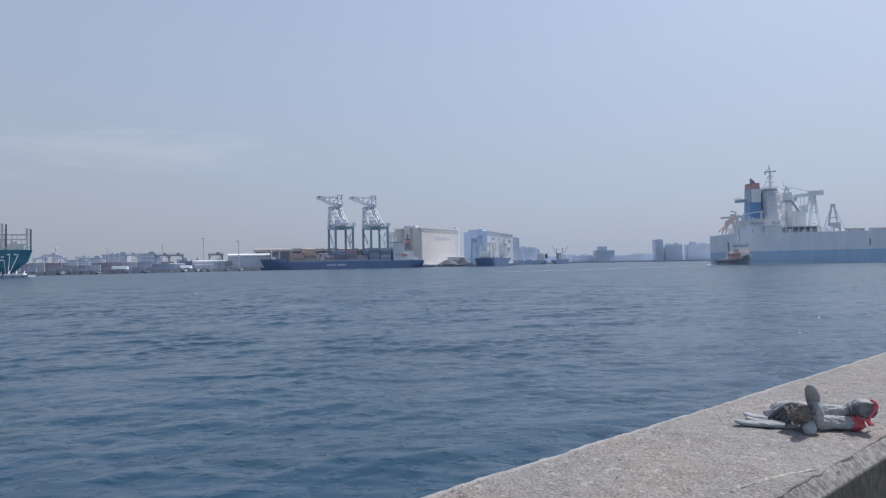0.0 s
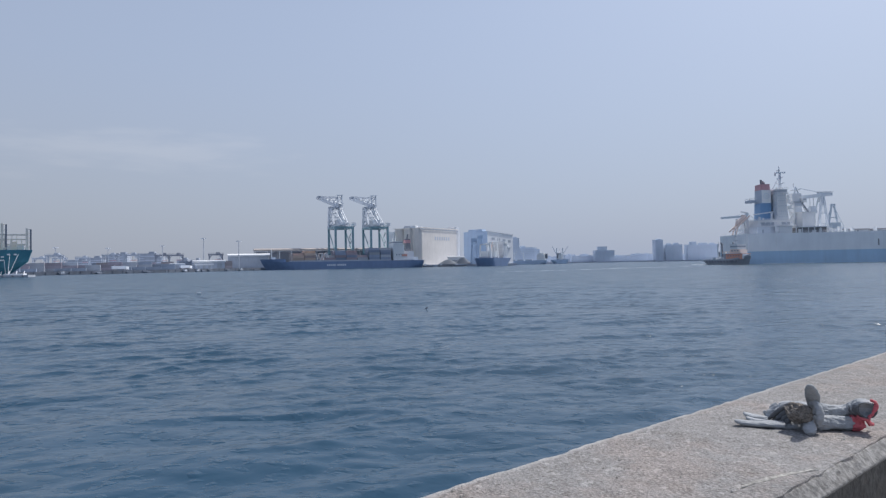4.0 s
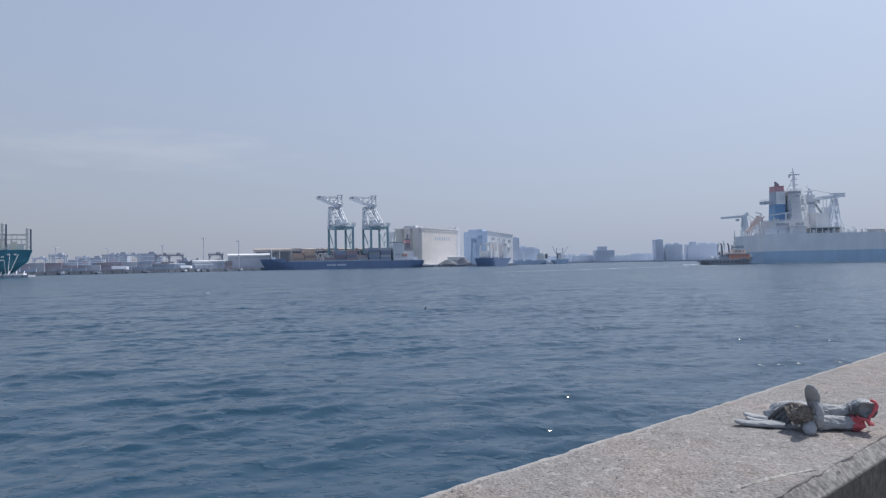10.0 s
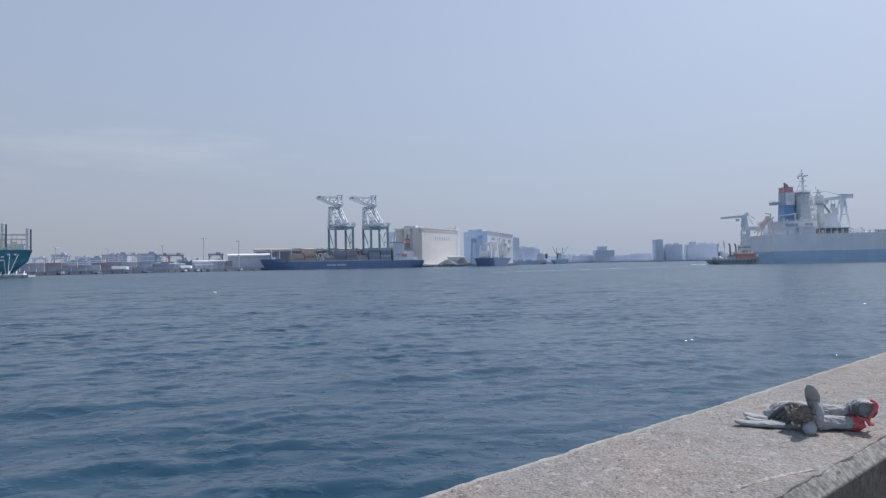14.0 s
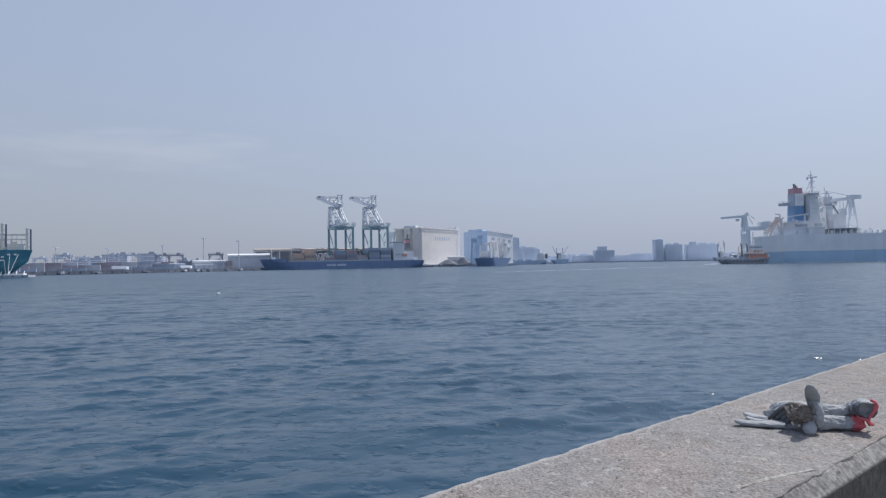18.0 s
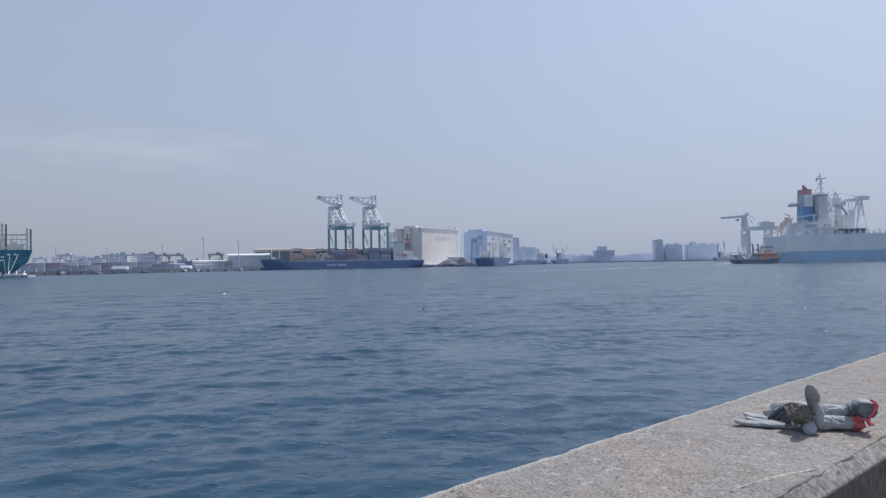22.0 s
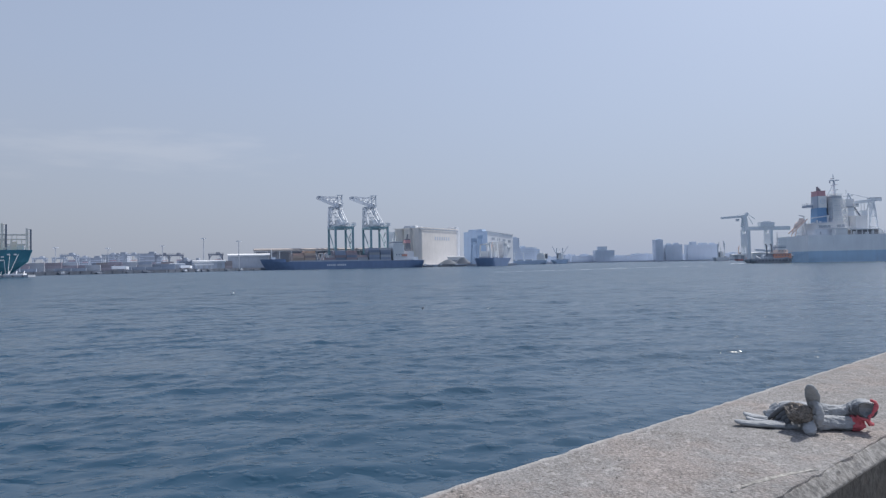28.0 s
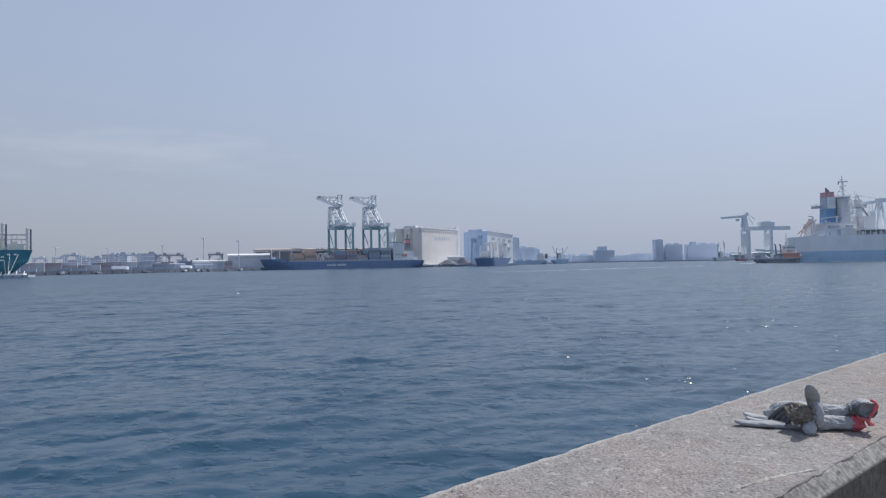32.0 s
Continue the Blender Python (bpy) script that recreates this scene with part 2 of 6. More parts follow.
# Whiter than paint gets: brightness the shaded panel lacks is put into its colour.
PANELWHITE = paint("brightened white panel paint", (0.93, 0.93, 0.93), 0.4, 0.03, 0.1)
SHIPGREY = paint("ship grey paint", (0.86, 0.89, 0.93), 0.5, 0.1, 0.06, rust=0.12)
SHIPBLUE = paint("ship blue paint", (0.45, 0.64, 0.82), 0.45, 0.12, 0.06, rust=0.08)
FUNNELBLUE = paint("funnel blue paint", (0.22, 0.39, 0.62), 0.45, 0.08, 0.2)
RED = paint("red paint", (0.62, 0.34, 0.37), 0.5, 0.12, 0.2)
ORANGE = paint("orange paint", (0.74, 0.37, 0.28), 0.5, 0.1, 0.4)
RUSTRED = paint("red-brown hull paint", (0.54, 0.23, 0.24), 0.6, 0.12, 0.1)
PALEORANGE = paint("pale orange paint", (0.88, 0.72, 0.65), 0.5, 0.1, 0.4)
HATCH = paint("hatch paint", (0.27, 0.27, 0.29), 0.6, 0.15, 0.2)
TUGHULL = paint("dark grey-green hull paint", (0.34, 0.37, 0.41), 0.6, 0.15, 0.3)
NAVY = paint("navy hull paint", (0.19, 0.27, 0.43), 0.5, 0.15, 0.06, rust=0.06)
CREAM = paint("cream ship steel", (0.84, 0.80, 0.72), 0.55, 0.12, 0.2, rust=0.25)
TEAL = paint("dark teal hull paint", (0.05, 0.20, 0.27), 0.45, 0.12, 0.08, rust=0.06)
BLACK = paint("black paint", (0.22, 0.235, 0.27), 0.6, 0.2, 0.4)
STEELGREY = paint("grey steel", (0.42, 0.46, 0.52), 0.55, 0.15, 0.2, rust=0.1)
YARDSTEEL = paint("dark yard steel", (0.20, 0.225, 0.28), 0.55, 0.15, 0.2)
# Yard steel again, lightened and blued by haze put into the colour.
HAZESTEEL = paint("haze-lightened blue-grey steel", (0.38, 0.43, 0.51), 0.6, 0.15, 0.2)
CRANEGREEN = paint("crane green paint", (0.21, 0.35, 0.40), 0.5, 0.12, 0.2, rust=0.1)
CRANEGREY = paint("crane grey paint", (0.67, 0.71, 0.76), 0.5, 0.12, 0.2, rust=0.1)
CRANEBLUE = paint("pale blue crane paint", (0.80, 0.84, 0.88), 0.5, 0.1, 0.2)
TAN = paint("tan roof sheet", (0.40, 0.36, 0.34), 0.7, 0.12, 0.1)
SILO = paint("silo concrete", (0.73, 0.70, 0.67), 0.9, 0.08, 0.08)
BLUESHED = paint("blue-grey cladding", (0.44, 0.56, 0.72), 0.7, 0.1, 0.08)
# City colours with the haze of the far shore mixed in.
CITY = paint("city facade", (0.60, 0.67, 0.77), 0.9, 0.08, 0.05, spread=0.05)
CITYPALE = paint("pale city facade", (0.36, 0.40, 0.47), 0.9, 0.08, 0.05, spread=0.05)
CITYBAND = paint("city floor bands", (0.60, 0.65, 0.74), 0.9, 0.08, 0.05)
WINDOWDARK = paint("dark window glass", (0.25, 0.29, 0.35), 0.2, 0.1, 0.5)
FOAM = paint("sea foam", (0.66, 0.71, 0.76), 0.9, 0.1, 1.0)
THINFOAM = paint("thin wet foam", (0.30, 0.36, 0.43), 0.7, 0.15, 0.6)
DOCKGREY = paint("dull dock cladding", (0.50, 0.55, 0.63), 0.8, 0.1, 0.1)
COAL = paint("dark bulk cargo", (0.26, 0.28, 0.31), 0.95, 0.3, 0.6)
BOX_COLOURS = [
    paint("red-brown container paint", (0.44, 0.35, 0.34), 0.6, 0.15, 0.2, rust=0.2, spread=0.2),
    paint("orange container paint", (0.55, 0.43, 0.36), 0.6, 0.12, 0.2, rust=0.2, spread=0.2),
    paint("blue container paint", (0.27, 0.32, 0.42), 0.6, 0.12, 0.2, rust=0.2, spread=0.2),
    paint("grey container paint", (0.44, 0.46, 0.50), 0.6, 0.12, 0.2, rust=0.2, spread=0.2),
    paint("maroon container paint", (0.36, 0.30, 0.33), 0.6, 0.12, 0.2, rust=0.2, spread=0.2)]
# Yard containers: colours greyed, with the haze before them painted in.
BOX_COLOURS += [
    paint("hazed brown container paint", (0.26, 0.245, 0.265), 0.6, 0.15, 0.2, rust=0.1, spread=0.2),
    paint("hazed blue container paint", (0.215, 0.26, 0.33), 0.6, 0.12, 0.2, rust=0.1, spread=0.2),
    paint("hazed pale container paint", (0.33, 0.365, 0.42), 0.6, 0.12, 0.2, rust=0.1, spread=0.2),
    paint("hazed maroon container paint", (0.255, 0.24, 0.285), 0.6, 0.12, 0.2, rust=0.1, spread=0.2)]
BOX_WORDS = ["red-brown", "orange", "blue", "grey", "maroon", "hazed brown", "hazed blue", "pale grey", "hazed maroon"]


# ------------------------------------------------------------------ building helpers
def thing(name, m, label, category, group="", kind=""):
    ob = new(name)
    ob.matrix_world = m
    ob.empty_display_size = 0.2
    return tagged(ob, label, category, group, kind)


def part(name, bm, material, parent, label=""):
    me = bpy.data.meshes.new(name)
    bm.to_mesh(me)
    bm.free()
    me.materials.append(material)
    ob = new(name, me)
    ob.parent = parent
    return tagged(ob, label)


def box(bm, c, s, rz=0.0, taper=1.0):
    """A box with its centre at c and its full size s; taper: the top's size against the bottom's."""
    vs = []
    co_, si = math.cos(rz), math.sin(rz)
    for k in (-1, 1):
        f = taper if k > 0 else 1
        for i, j in ((-1, -1), (1, -1), (1, 1), (-1, 1)):
            x, y = i * s[0] / 2 * f, j * s[1] / 2 * f
            vs.append(bm.verts.new((c[0] + x * co_ - y * si, c[1] + x * si + y * co_, c[2] + k * s[2] / 2)))
    for f in ((3, 2, 1, 0), (4, 5, 6, 7), (0, 1, 5, 4), (1, 2, 6, 5), (2, 3, 7, 6), (3, 0, 4, 7)):
        bm.faces.new([vs[i] for i in f])
    return vs


def beam(bm, p, q, w, h=None):
    """A square or flat bar from p to q."""
    p, q = Vector(p), Vector(q)
    h = h or w
    z = (q - p).normalized()
    x = z.cross(Vector((0, 0, 1)))
    x = Vector((1, 0, 0)) if x.length < 1e-3 else x.normalized()
    y = z.cross(x)
    vs = [bm.verts.new(e + x * i * w / 2 + y * j * h / 2) for e in (p, q) for i, j in ((-1, -1), (1, -1), (1, 1), (-1, 1))]
    for f in ((3, 2, 1, 0), (4, 5, 6, 7), (0, 1, 5, 4), (1, 2, 6, 5), (2, 3, 7, 6), (3, 0, 4, 7)):
        bm.faces.new([vs[i] for i in f])


def tube(bm, p, q, r, r2=None, n=10):
    p, q = Vector(p), Vector(q)
    r2 = r if r2 is None else r2
    z = (q - p).normalized()
    x = z.orthogonal().normalized()
    y = z.cross(x)
    rings = [[bm.verts.new(e + (x * math.cos(a) + y * math.sin(a)) * rr) for a in [2 * math.pi * i / n for i in range(n)]]
             for e, rr in ((p, r), (q, r2))]
    for i in range(n):
        j = (i + 1) % n
        bm.faces.new((rings[0][i], rings[0][j], rings[1][j], rings[1][i]))
    bm.faces.new(rings[0][::-1])
    bm.faces.new(rings[1])


def boxpart(name, c, s, mat, parent, label="", rz=0.0, taper=1.0):
    bm = bmesh.new()
    box(bm, c, s, rz, taper)
    return part(name, bm, mat, parent, label)


def beampart(name, p, q, w, mat, parent, label="", h=None):
    bm = bmesh.new()
    beam(bm, p, q, w, h)
    return part(name, bm, mat, parent, label)


def tubepart(name, p, q, r, mat, parent, label="", r2=None, n=10):
    bm = bmesh.new()
    tube(bm, p, q, r, r2, n)
    return part(name, bm, mat, parent, label)


def loft(sections):
    """A closed skin over sections of equally many points (from one rail over the keel to the other)."""
    bm = bmesh.new()
    rows = [[bm.verts.new(p) for p in s] for s in sections]
    for a, b in zip(rows, rows[1:]):
        for i in range(len(a) - 1):
            bm.faces.new((a[i], a[i + 1], b[i + 1], b[i]))
        bm.faces.new((a[-1], a[0], b[0], b[-1]))
    bm.faces.new(rows[0])
    bm.faces.new(rows[-1][::-1])
    bmesh.ops.recalc_face_normals(bm, faces=bm.faces)
    return bm


def lerp(a, b, f):
    return a + (b - a) * f


def hull_band(length, beam_w, z0, z1, deck, stern_rake, bow_rake, draft=-6.0, full=0.8, steps=36, fullness=2.2, tuck=0.0):
    """The skin of a ship's hull between the heights z0 and z1; x from the stern (0) to the bow, y to port."""
    sections = []
    levels = [lerp(z0, z1, i / 3) for i in range(4)]
    for k in range(steps + 1):
        f = k / steps
        pts = []
        for z in levels:
            h = max(0.0, min(1.0, (z - draft) / (deck - draft)))
            w = max(0.0, min(1.0, (z - tuck) / (deck - tuck)))
            x0 = stern_rake * (1 - w) ** fullness
            x1 = length - bow_rake * (1 - h)
            x = lerp(x0, x1, f)
            fore = max(0.0, (f - full) / (1 - full))
            half = beam_w / 2 * (1 - fore ** (1.6 + 1.2 * h))
            aft = max(0.0, 1 - f / 0.16)
            half *= 1 - aft ** 2 * (0.05 + 0.6 * (1 - w) ** (fullness * 0.8))
            pts.append((x, max(half, 0.12), z))
        sections.append([(x, y, z) for x, y, z in pts[::-1]] + [(x, -y, z) for x, y, z in pts])
    return loft(sections)


# ------------------------------------------------------------------ the sea
rng = np.random.default_rng(7)


def graded(lo, hi, fine_lo, fine_hi, step, grow):
    """Grid lines, dense between fine_lo and fine_hi and wider outwards."""
    mid = list(np.arange(fine_lo, fine_hi, step))
    up, d = [], step
    v = fine_hi
    while v < hi:
        up.append(v)
        d *= grow
        v += d
    down, d, v = [], step, fine_lo
    while v > lo:
        d *= grow
        v -= d
        down.append(v)
    return np.array(down[::-1] + mid + up)


def wave_sheet(name, heading, level, size, seed):
    """A patch of running wind waves: short steep chop in groups on a longer swell, crests leaning ahead."""
    r = np.random.default_rng(seed)
    xs = graded(-260, 260, -26, 26, 0.16, 1.024)
    ys = graded(-45, 400, -14, 42, 0.125, 1.009)
    gx, gy = np.meshgrid(xs, ys)
    sx, sy = np.gradient(xs)[None, :], np.gradient(ys)[:, None]
    step = np.maximum(sx, sy * 1.1)
    z = np.zeros_like(gx)
    dx, dy = np.zeros_like(gx), np.zeros_like(gx)
    groups = []
    for k in range(3):
        g = np.zeros_like(gx)
        for j in range(5):
            a = r.random() * 6.28
            q = 2 * math.pi / r.uniform(6, 19)
            g += np.cos(math.cos(a) * q * gx + math.sin(a) * q * gy + r.random() * 6.28)
        groups.append(np.clip(0.85 + 0.36 * g, 0.15, 1.5))
    for k in range(66):
        lam = 0.42 * (6.5 / 0.42) ** (((k + r.random()) / 66) ** 1.25)
        ang = heading + r.normal(0, 0.40 if lam > 1.5 else 0.55)
        amp = size * 0.0040 * lam * min(1.0, 1.1 / lam) ** 0.42 * r.uniform(0.6, 1.4)
        kx, ky = math.cos(ang) * 2 * math.pi / lam, math.sin(ang) * 2 * math.pi / lam
        ph = kx * gx + ky * gy + r.random() * 6.28
        fade = np.clip(lam / (step * 2.2) - 0.5, 0, 1)
        if lam < 2.6:
            fade = fade * groups[k % 3]
        s_, c_ = np.sin(ph), np.cos(ph)
        z += amp * fade * (c_ + 0.12 * s_ * c_)
        dx -= amp * fade * math.cos(ang) * s_ * 0.45
        dy -= amp * fade * math.sin(ang) * s_ * 0.45
    edge = np.minimum.reduce([gx + 260, 260 - gx, gy + 45, 400 - gy])
    f = np.clip(edge / 40, 0, 1)
    z = z * f + level - 0.35 * (1 - f)
    co3 = np.stack([gx + dx * f, gy + dy * f, z], -1).reshape(-1, 3)
    ny, nx = gx.shape
    i = (np.arange(ny - 1)[:, None] * nx + np.arange(nx - 1)[None, :]).reshape(-1)
    faces = np.stack([i, i + 1, i + nx + 1, i + nx], -1)
    me = bpy.data.meshes.new(name)
    me.vertices.add(len(co3))
    me.vertices.foreach_set("co", co3.astype(np.float32).reshape(-1))
    me.loops.add(faces.size)
    me.loops.foreach_set("vertex_index", faces.astype(np.int32).reshape(-1))
    me.polygons.add(len(faces))
    me.polygons.foreach_set("loop_start", np.arange(0, faces.size, 4, dtype=np.int32))
    me.polygons.foreach_set("use_smooth", np.ones(len(faces), dtype=bool))
    me.update(calc_edges=True)
    me.validate()
    me.materials.append(WATER)
    ob = new(name, me)
    return tagged(ob, "choppy blue-grey harbour water with small wind waves", "water", kind="structure")


bm = bmesh.new()
box(bm, (0, 1900, -0.62), (9000, 6000, 1.0))
sea = part("water", bm, WATER_FAR, None)
tagged(sea, "blue-grey harbour water reaching the far quays", "water", kind="structure")
WAVE_A, WAVE_B = radians(-66), radians(-118)
waves_a = wave_sheet("water", WAVE_A, 0.0, 1.0, 3)
waves_b = wave_sheet("water", WAVE_B, -0.05, 0.8, 11)

# ------------------------------------------------------------------ the sea wall
TOP = EYE - 0.47
ALONG = math.atan2(0.648, 0.762)
WALL = pose(0, 0, 0, 0, 0, math.degrees(ALONG))
# in the wall's own space x runs along it, y to seaward, z up
Y_SEA, Y_LAND, CHAMFER = 1.064, 0.572, 0.027


def wall_section(name, x0, x1, step):
    """A length of the wall: rough top with a chipped seaward edge, chamfered landward edge, plain faces."""
    nx = max(2, int((x1 - x0) / step))
    ny = max(4, int((Y_SEA - Y_LAND) / step))
    bm = bmesh.new()
    prof = [(Y_SEA + 0.02, -3.0), (Y_SEA + 0.012, TOP - 0.3), (Y_SEA + 0.004, TOP - 0.05), (Y_SEA, TOP - 0.014)]
    prof += [(lerp(Y_SEA - 0.012, Y_LAND, j / ny), TOP) for j in range(ny + 1)]
    prof += [(Y_LAND - 0.003, TOP - 0.03)]
    rows = []
    for i in range(nx + 1):
        x = lerp(x0, x1, i / nx)
        row = []
        for k, (y, z) in enumerate(prof):
            v = Vector((x * 9, y * 9, z * 9))
            if z > TOP - 0.1:
                near = max(0, 1 - abs(y - Y_SEA) / 0.05)
                y += near * 0.005 * noise.noise(v * 0.2) + near * 0.003 * noise.noise(v * 4.1)
                z += (1 - 0.7 * near) * (0.004 * noise.noise(v * 0.5) + 0.0036 * noise.noise(v * 2.6)) - near * 0.005 * abs(noise.noise(v * 2.9)) - near * 0.016 * max(0.0, noise.noise(v * 1.7 + Vector((5, 2, 0))) - 0.36)
                if y < Y_LAND + 0.01:
                    z -= 0.006 * abs(noise.noise(v * 1.7))
                    y += 0.005 * noise.noise(v * 2.9)
            row.append(bm.verts.new((x, y, z)))
        rows.append(row)
    for a, b in zip(rows, rows[1:]):
        for k in range(len(prof) - 1):
            bm.faces.new((a[k], b[k], b[k + 1], a[k + 1]))
    for r in (rows[0], rows[-1]):
        bm.faces.new([r[0], *r[3:], bm.verts.new((r[0].co.x, Y_LAND - 0.004, -3.0))])
    bmesh.ops.recalc_face_normals(bm, faces=bm.faces)
    for f in bm.faces:
        f.smooth = abs(f.normal.z) > 0.9
    ob = part(name, bm, CONCRETE, None)
    ob.matrix_world = WALL
    return tagged(ob, "weathered grey concrete sea wall with chipped edge", "sea wall", kind="structure")


def edge_strip(x0, x1, step):
    """The worn sloping landward edge: pitted, knocked about, broken along its upper rim."""
    nx = int((x1 - x0) / step)
    bm = bmesh.new()
    rows = []
    across = 9 if step < 0.1 else 3
    for i in range(nx + 1):
        x = lerp(x0, x1, i / nx)
        v = Vector((x * 11, 3.1, 0))
        chip = 0.004 * noise.noise(v) + 0.010 * max(0, noise.noise(v * 0.6 + Vector((9, 0, 0))) - 0.1)
        row = [(Y_LAND + 0.004 + chip, TOP - 0.0075)]
        for k in range(across + 1):
            f = k / across
            q = Vector((x * 21, f * 2.4, 2.0))
            knock = 0.0020 * noise.noise(q * 0.6) + 0.0012 * noise.noise(q * 2.7) - 0.012 * max(0, noise.noise(q * 1.5 + Vector((3, 7, 0))) - 0.34)
            row.append((lerp(Y_LAND + chip, Y_LAND - CHAMFER, f) - 0.75 * knock, lerp(TOP - 0.0045, TOP - 0.034, f) + 0.65 * knock))
        row += [(Y_LAND - CHAMFER + 0.008, TOP - 0.046), (Y_LAND + 0.02, TOP - 0.048)]
        rows.append([bm.verts.new((x, y, z)) for y, z in row])
    for a, b in zip(rows, rows[1:]):
        for k in range(len(a) - 1):
            bm.faces.new((a[k], b[k], b[k + 1], a[k + 1]))
    bmesh.ops.recalc_face_normals(bm, faces=bm.faces)
    for f in bm.faces:
        f.smooth = True
    ob = part("wall_edge", bm, CONCRETE_EDGE, None)
    ob.matrix_world = WALL
    return tagged(ob, "worn sloping edge of the concrete sea wall with dark stains", "sea wall", kind="structure")


edge_strip(0.2, 5.2, 0.011)
edge_strip(-40, 0.2, 0.25)
edge_strip(5.2, 60, 0.25)
sea_wall = wall_section("wall_sea", 0.2, 5.2, 0.011)
wall_section("wall_sea", -40.0, 0.194, 0.25)
wall_section("wall_sea", 5.206, 60.0, 0.25)
# inner face, its shade carried by the dark base colour
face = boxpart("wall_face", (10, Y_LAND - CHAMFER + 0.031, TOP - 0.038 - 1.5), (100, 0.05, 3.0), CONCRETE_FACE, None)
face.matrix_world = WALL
tagged(face, "rough inner face of the sea wall, shade in its colour", "sea wall", kind="structure")
bm = bmesh.new()
box(bm, (10, -60.0, TOP - 0.95 - 1.6), (100, 120.0 + 2 * (Y_LAND - CHAMFER - 0.05), 3.2))
promenade = part("pavement", bm, PAVING, None)
promenade.matrix_world = WALL
tagged(promenade, "grey concrete promenade behind the sea wall", "pavement", kind="structure")

# loose grit and flakes of cement skin lying on the top
def grit(n, seed, lo, hi, material, label):
    q = random.Random(seed)
    bm = bmesh.new()
    for k in range(n):
        x, y = 0.45 + 2.6 * q.random() ** 1.5, q.uniform(Y_LAND + 0.03, Y_SEA - 0.02)
        w, a = q.uniform(lo, hi), q.uniform(0, 3.14)
        ring = []
        for j in range(5):
            t = a + j * 1.2566
            rr = w * q.uniform(0.6, 1.2)
            ring.append(bm.verts.new((x + rr * math.cos(t) * 1.4, y + rr * math.sin(t), TOP + 0.0005)))
        top = bm.verts.new((x, y, TOP + 0.001 + w * q.uniform(0.35, 0.8)))
        for j in range(5):
            bm.faces.new((ring[j], ring[(j + 1) % 5], top))
    ob = part("grit", bm, material, None)
    ob.matrix_world = WALL
    return tagged(ob, label, "grit", kind="stuff")


grit(420, 3, 0.0012, 0.0036, PAVING, "pale flakes of cement on the sea wall")
grit(130, 4, 0.0012, 0.0030, CONCRETE_EDGE, "dark grit scattered on the sea wall")
# a broken mortar lip across the corner of the top
bm = bmesh.new()
lip = []
for k in range(41):
    f = k / 40
    y = Y_LAND + 0.068 - 0.060 * f ** 1.5
    x = 1.33 + 0.24 * f
    w = 0.0034 + 0.0022 * noise.noise((x * 40, 0, 0))
    y += 0.004 * noise.noise((x * 22, 5, 0))
    w *= 0.15 + math.sin(math.pi * min(1, f * 1.02)) ** 0.6 if f < 0.98 else 0.15
    lip.append([bm.verts.new((x, y + o, TOP + z * min(1, w / 0.0014))) for o, z in ((-2.6 * w, -0.003), (-1.4 * w, 0.003), (1.4 * w, 0.0035), (2.4 * w, -0.003))])
for a, b in zip(lip, lip[1:]):
    for k in range(3):
        bm.faces.new((a[k], b[k], b[k + 1], a[k + 1]))
bmesh.ops.recalc_face_normals(bm, faces=bm.faces)
mortar = part("mortar_lip", bm, PAVING, None)
mortar.matrix_world = WALL
tagged(mortar, "thin pale lip of broken mortar on the sea wall", "mortar", kind="structure")

# ------------------------------------------------------------------ far shores
def land(name, outline, top, label):
    bm = bmesh.new()
    lo = [bm.verts.new((x, y, -3)) for x, y in outline]
    hi = [bm.verts.new((x, y, top)) for x, y in outline]
    n = len(outline)
    for i in range(n):
        j = (i + 1) % n
        bm.faces.new((lo[i], lo[j], hi[j], hi[i]))
    bm.faces.new(hi)
    bmesh.ops.recalc_face_normals(bm, faces=bm.faces)
    return tagged(part(name, bm, LAND, None), label, "quay", kind="structure")


land("ground", [(-1500, 190), (-322, 478), (-252, 592), (-205, 733), (-30, 806), (90, 800), (110, 1150), (236, 1200), (300, 1540),
                (560, 1545), (640, 1020), (2500, 1020), (2600, 4200), (-1500, 4200)], 2.6,
     "flat concrete quays and dock land across the harbour")


# dark quay walls along the container terminal, with tyre-hung piles
QUAYFACE = paint("dark quay wall", (0.15, 0.175, 0.22), 0.9, 0.35, 0.12)
for (xa, ya), (xb, yb) in (((-520, 429.6), (-322.6, 477.6)), ((-321.6, 477.4), (-251.4, 591.6)), ((-251.3, 591.9), (-204.4, 732.6)), ((-204.3, 732.9), (-30.2, 805.2))):
    f = math.atan2(yb - ya, xb - xa)
    n = math.hypot(xb - xa, yb - ya)
    wall = boxpart("wall_quay", (n / 2, -0.3, -0.1), (n - 0.4, 0.6, 5.6), QUAYFACE, None)
    wall.matrix_world = pose(xa, ya, 0, 0, 0, math.degrees(f))
    tagged(wall, "dark concrete quay wall with fender piles", "quay wall", kind="structure")
    for k in range(int(n / 9)):
        boxpart("fender_pile", (4 + k * 9, -0.8, 0.2), (0.9, 0.5, 4.6), QUAYFACE, wall)


# ------------------------------------------------------------------ ships under way
def railing(name, pts, parent, mat, height=1.1, gap=2.5, r=0.07):
    """A ship's rail: stanchions and three bars along a line of points."""
    bm = bmesh.new()
    for p, q in zip(pts, pts[1:]):
        p, q = Vector(p), Vector(q)
        n = max(1, int((q - p).length / gap))
        for i in range(n + 1):
            a = p.lerp(q, i / n)
            beam(bm, a, a + Vector((0, 0, height)), r * 1.4)
        for h in (0.4, 0.75, 1.0):
            beam(bm, p + Vector((0, 0, height * h)), q + Vector((0, 0, height * h)), r)
    return part(name, bm, mat, parent)


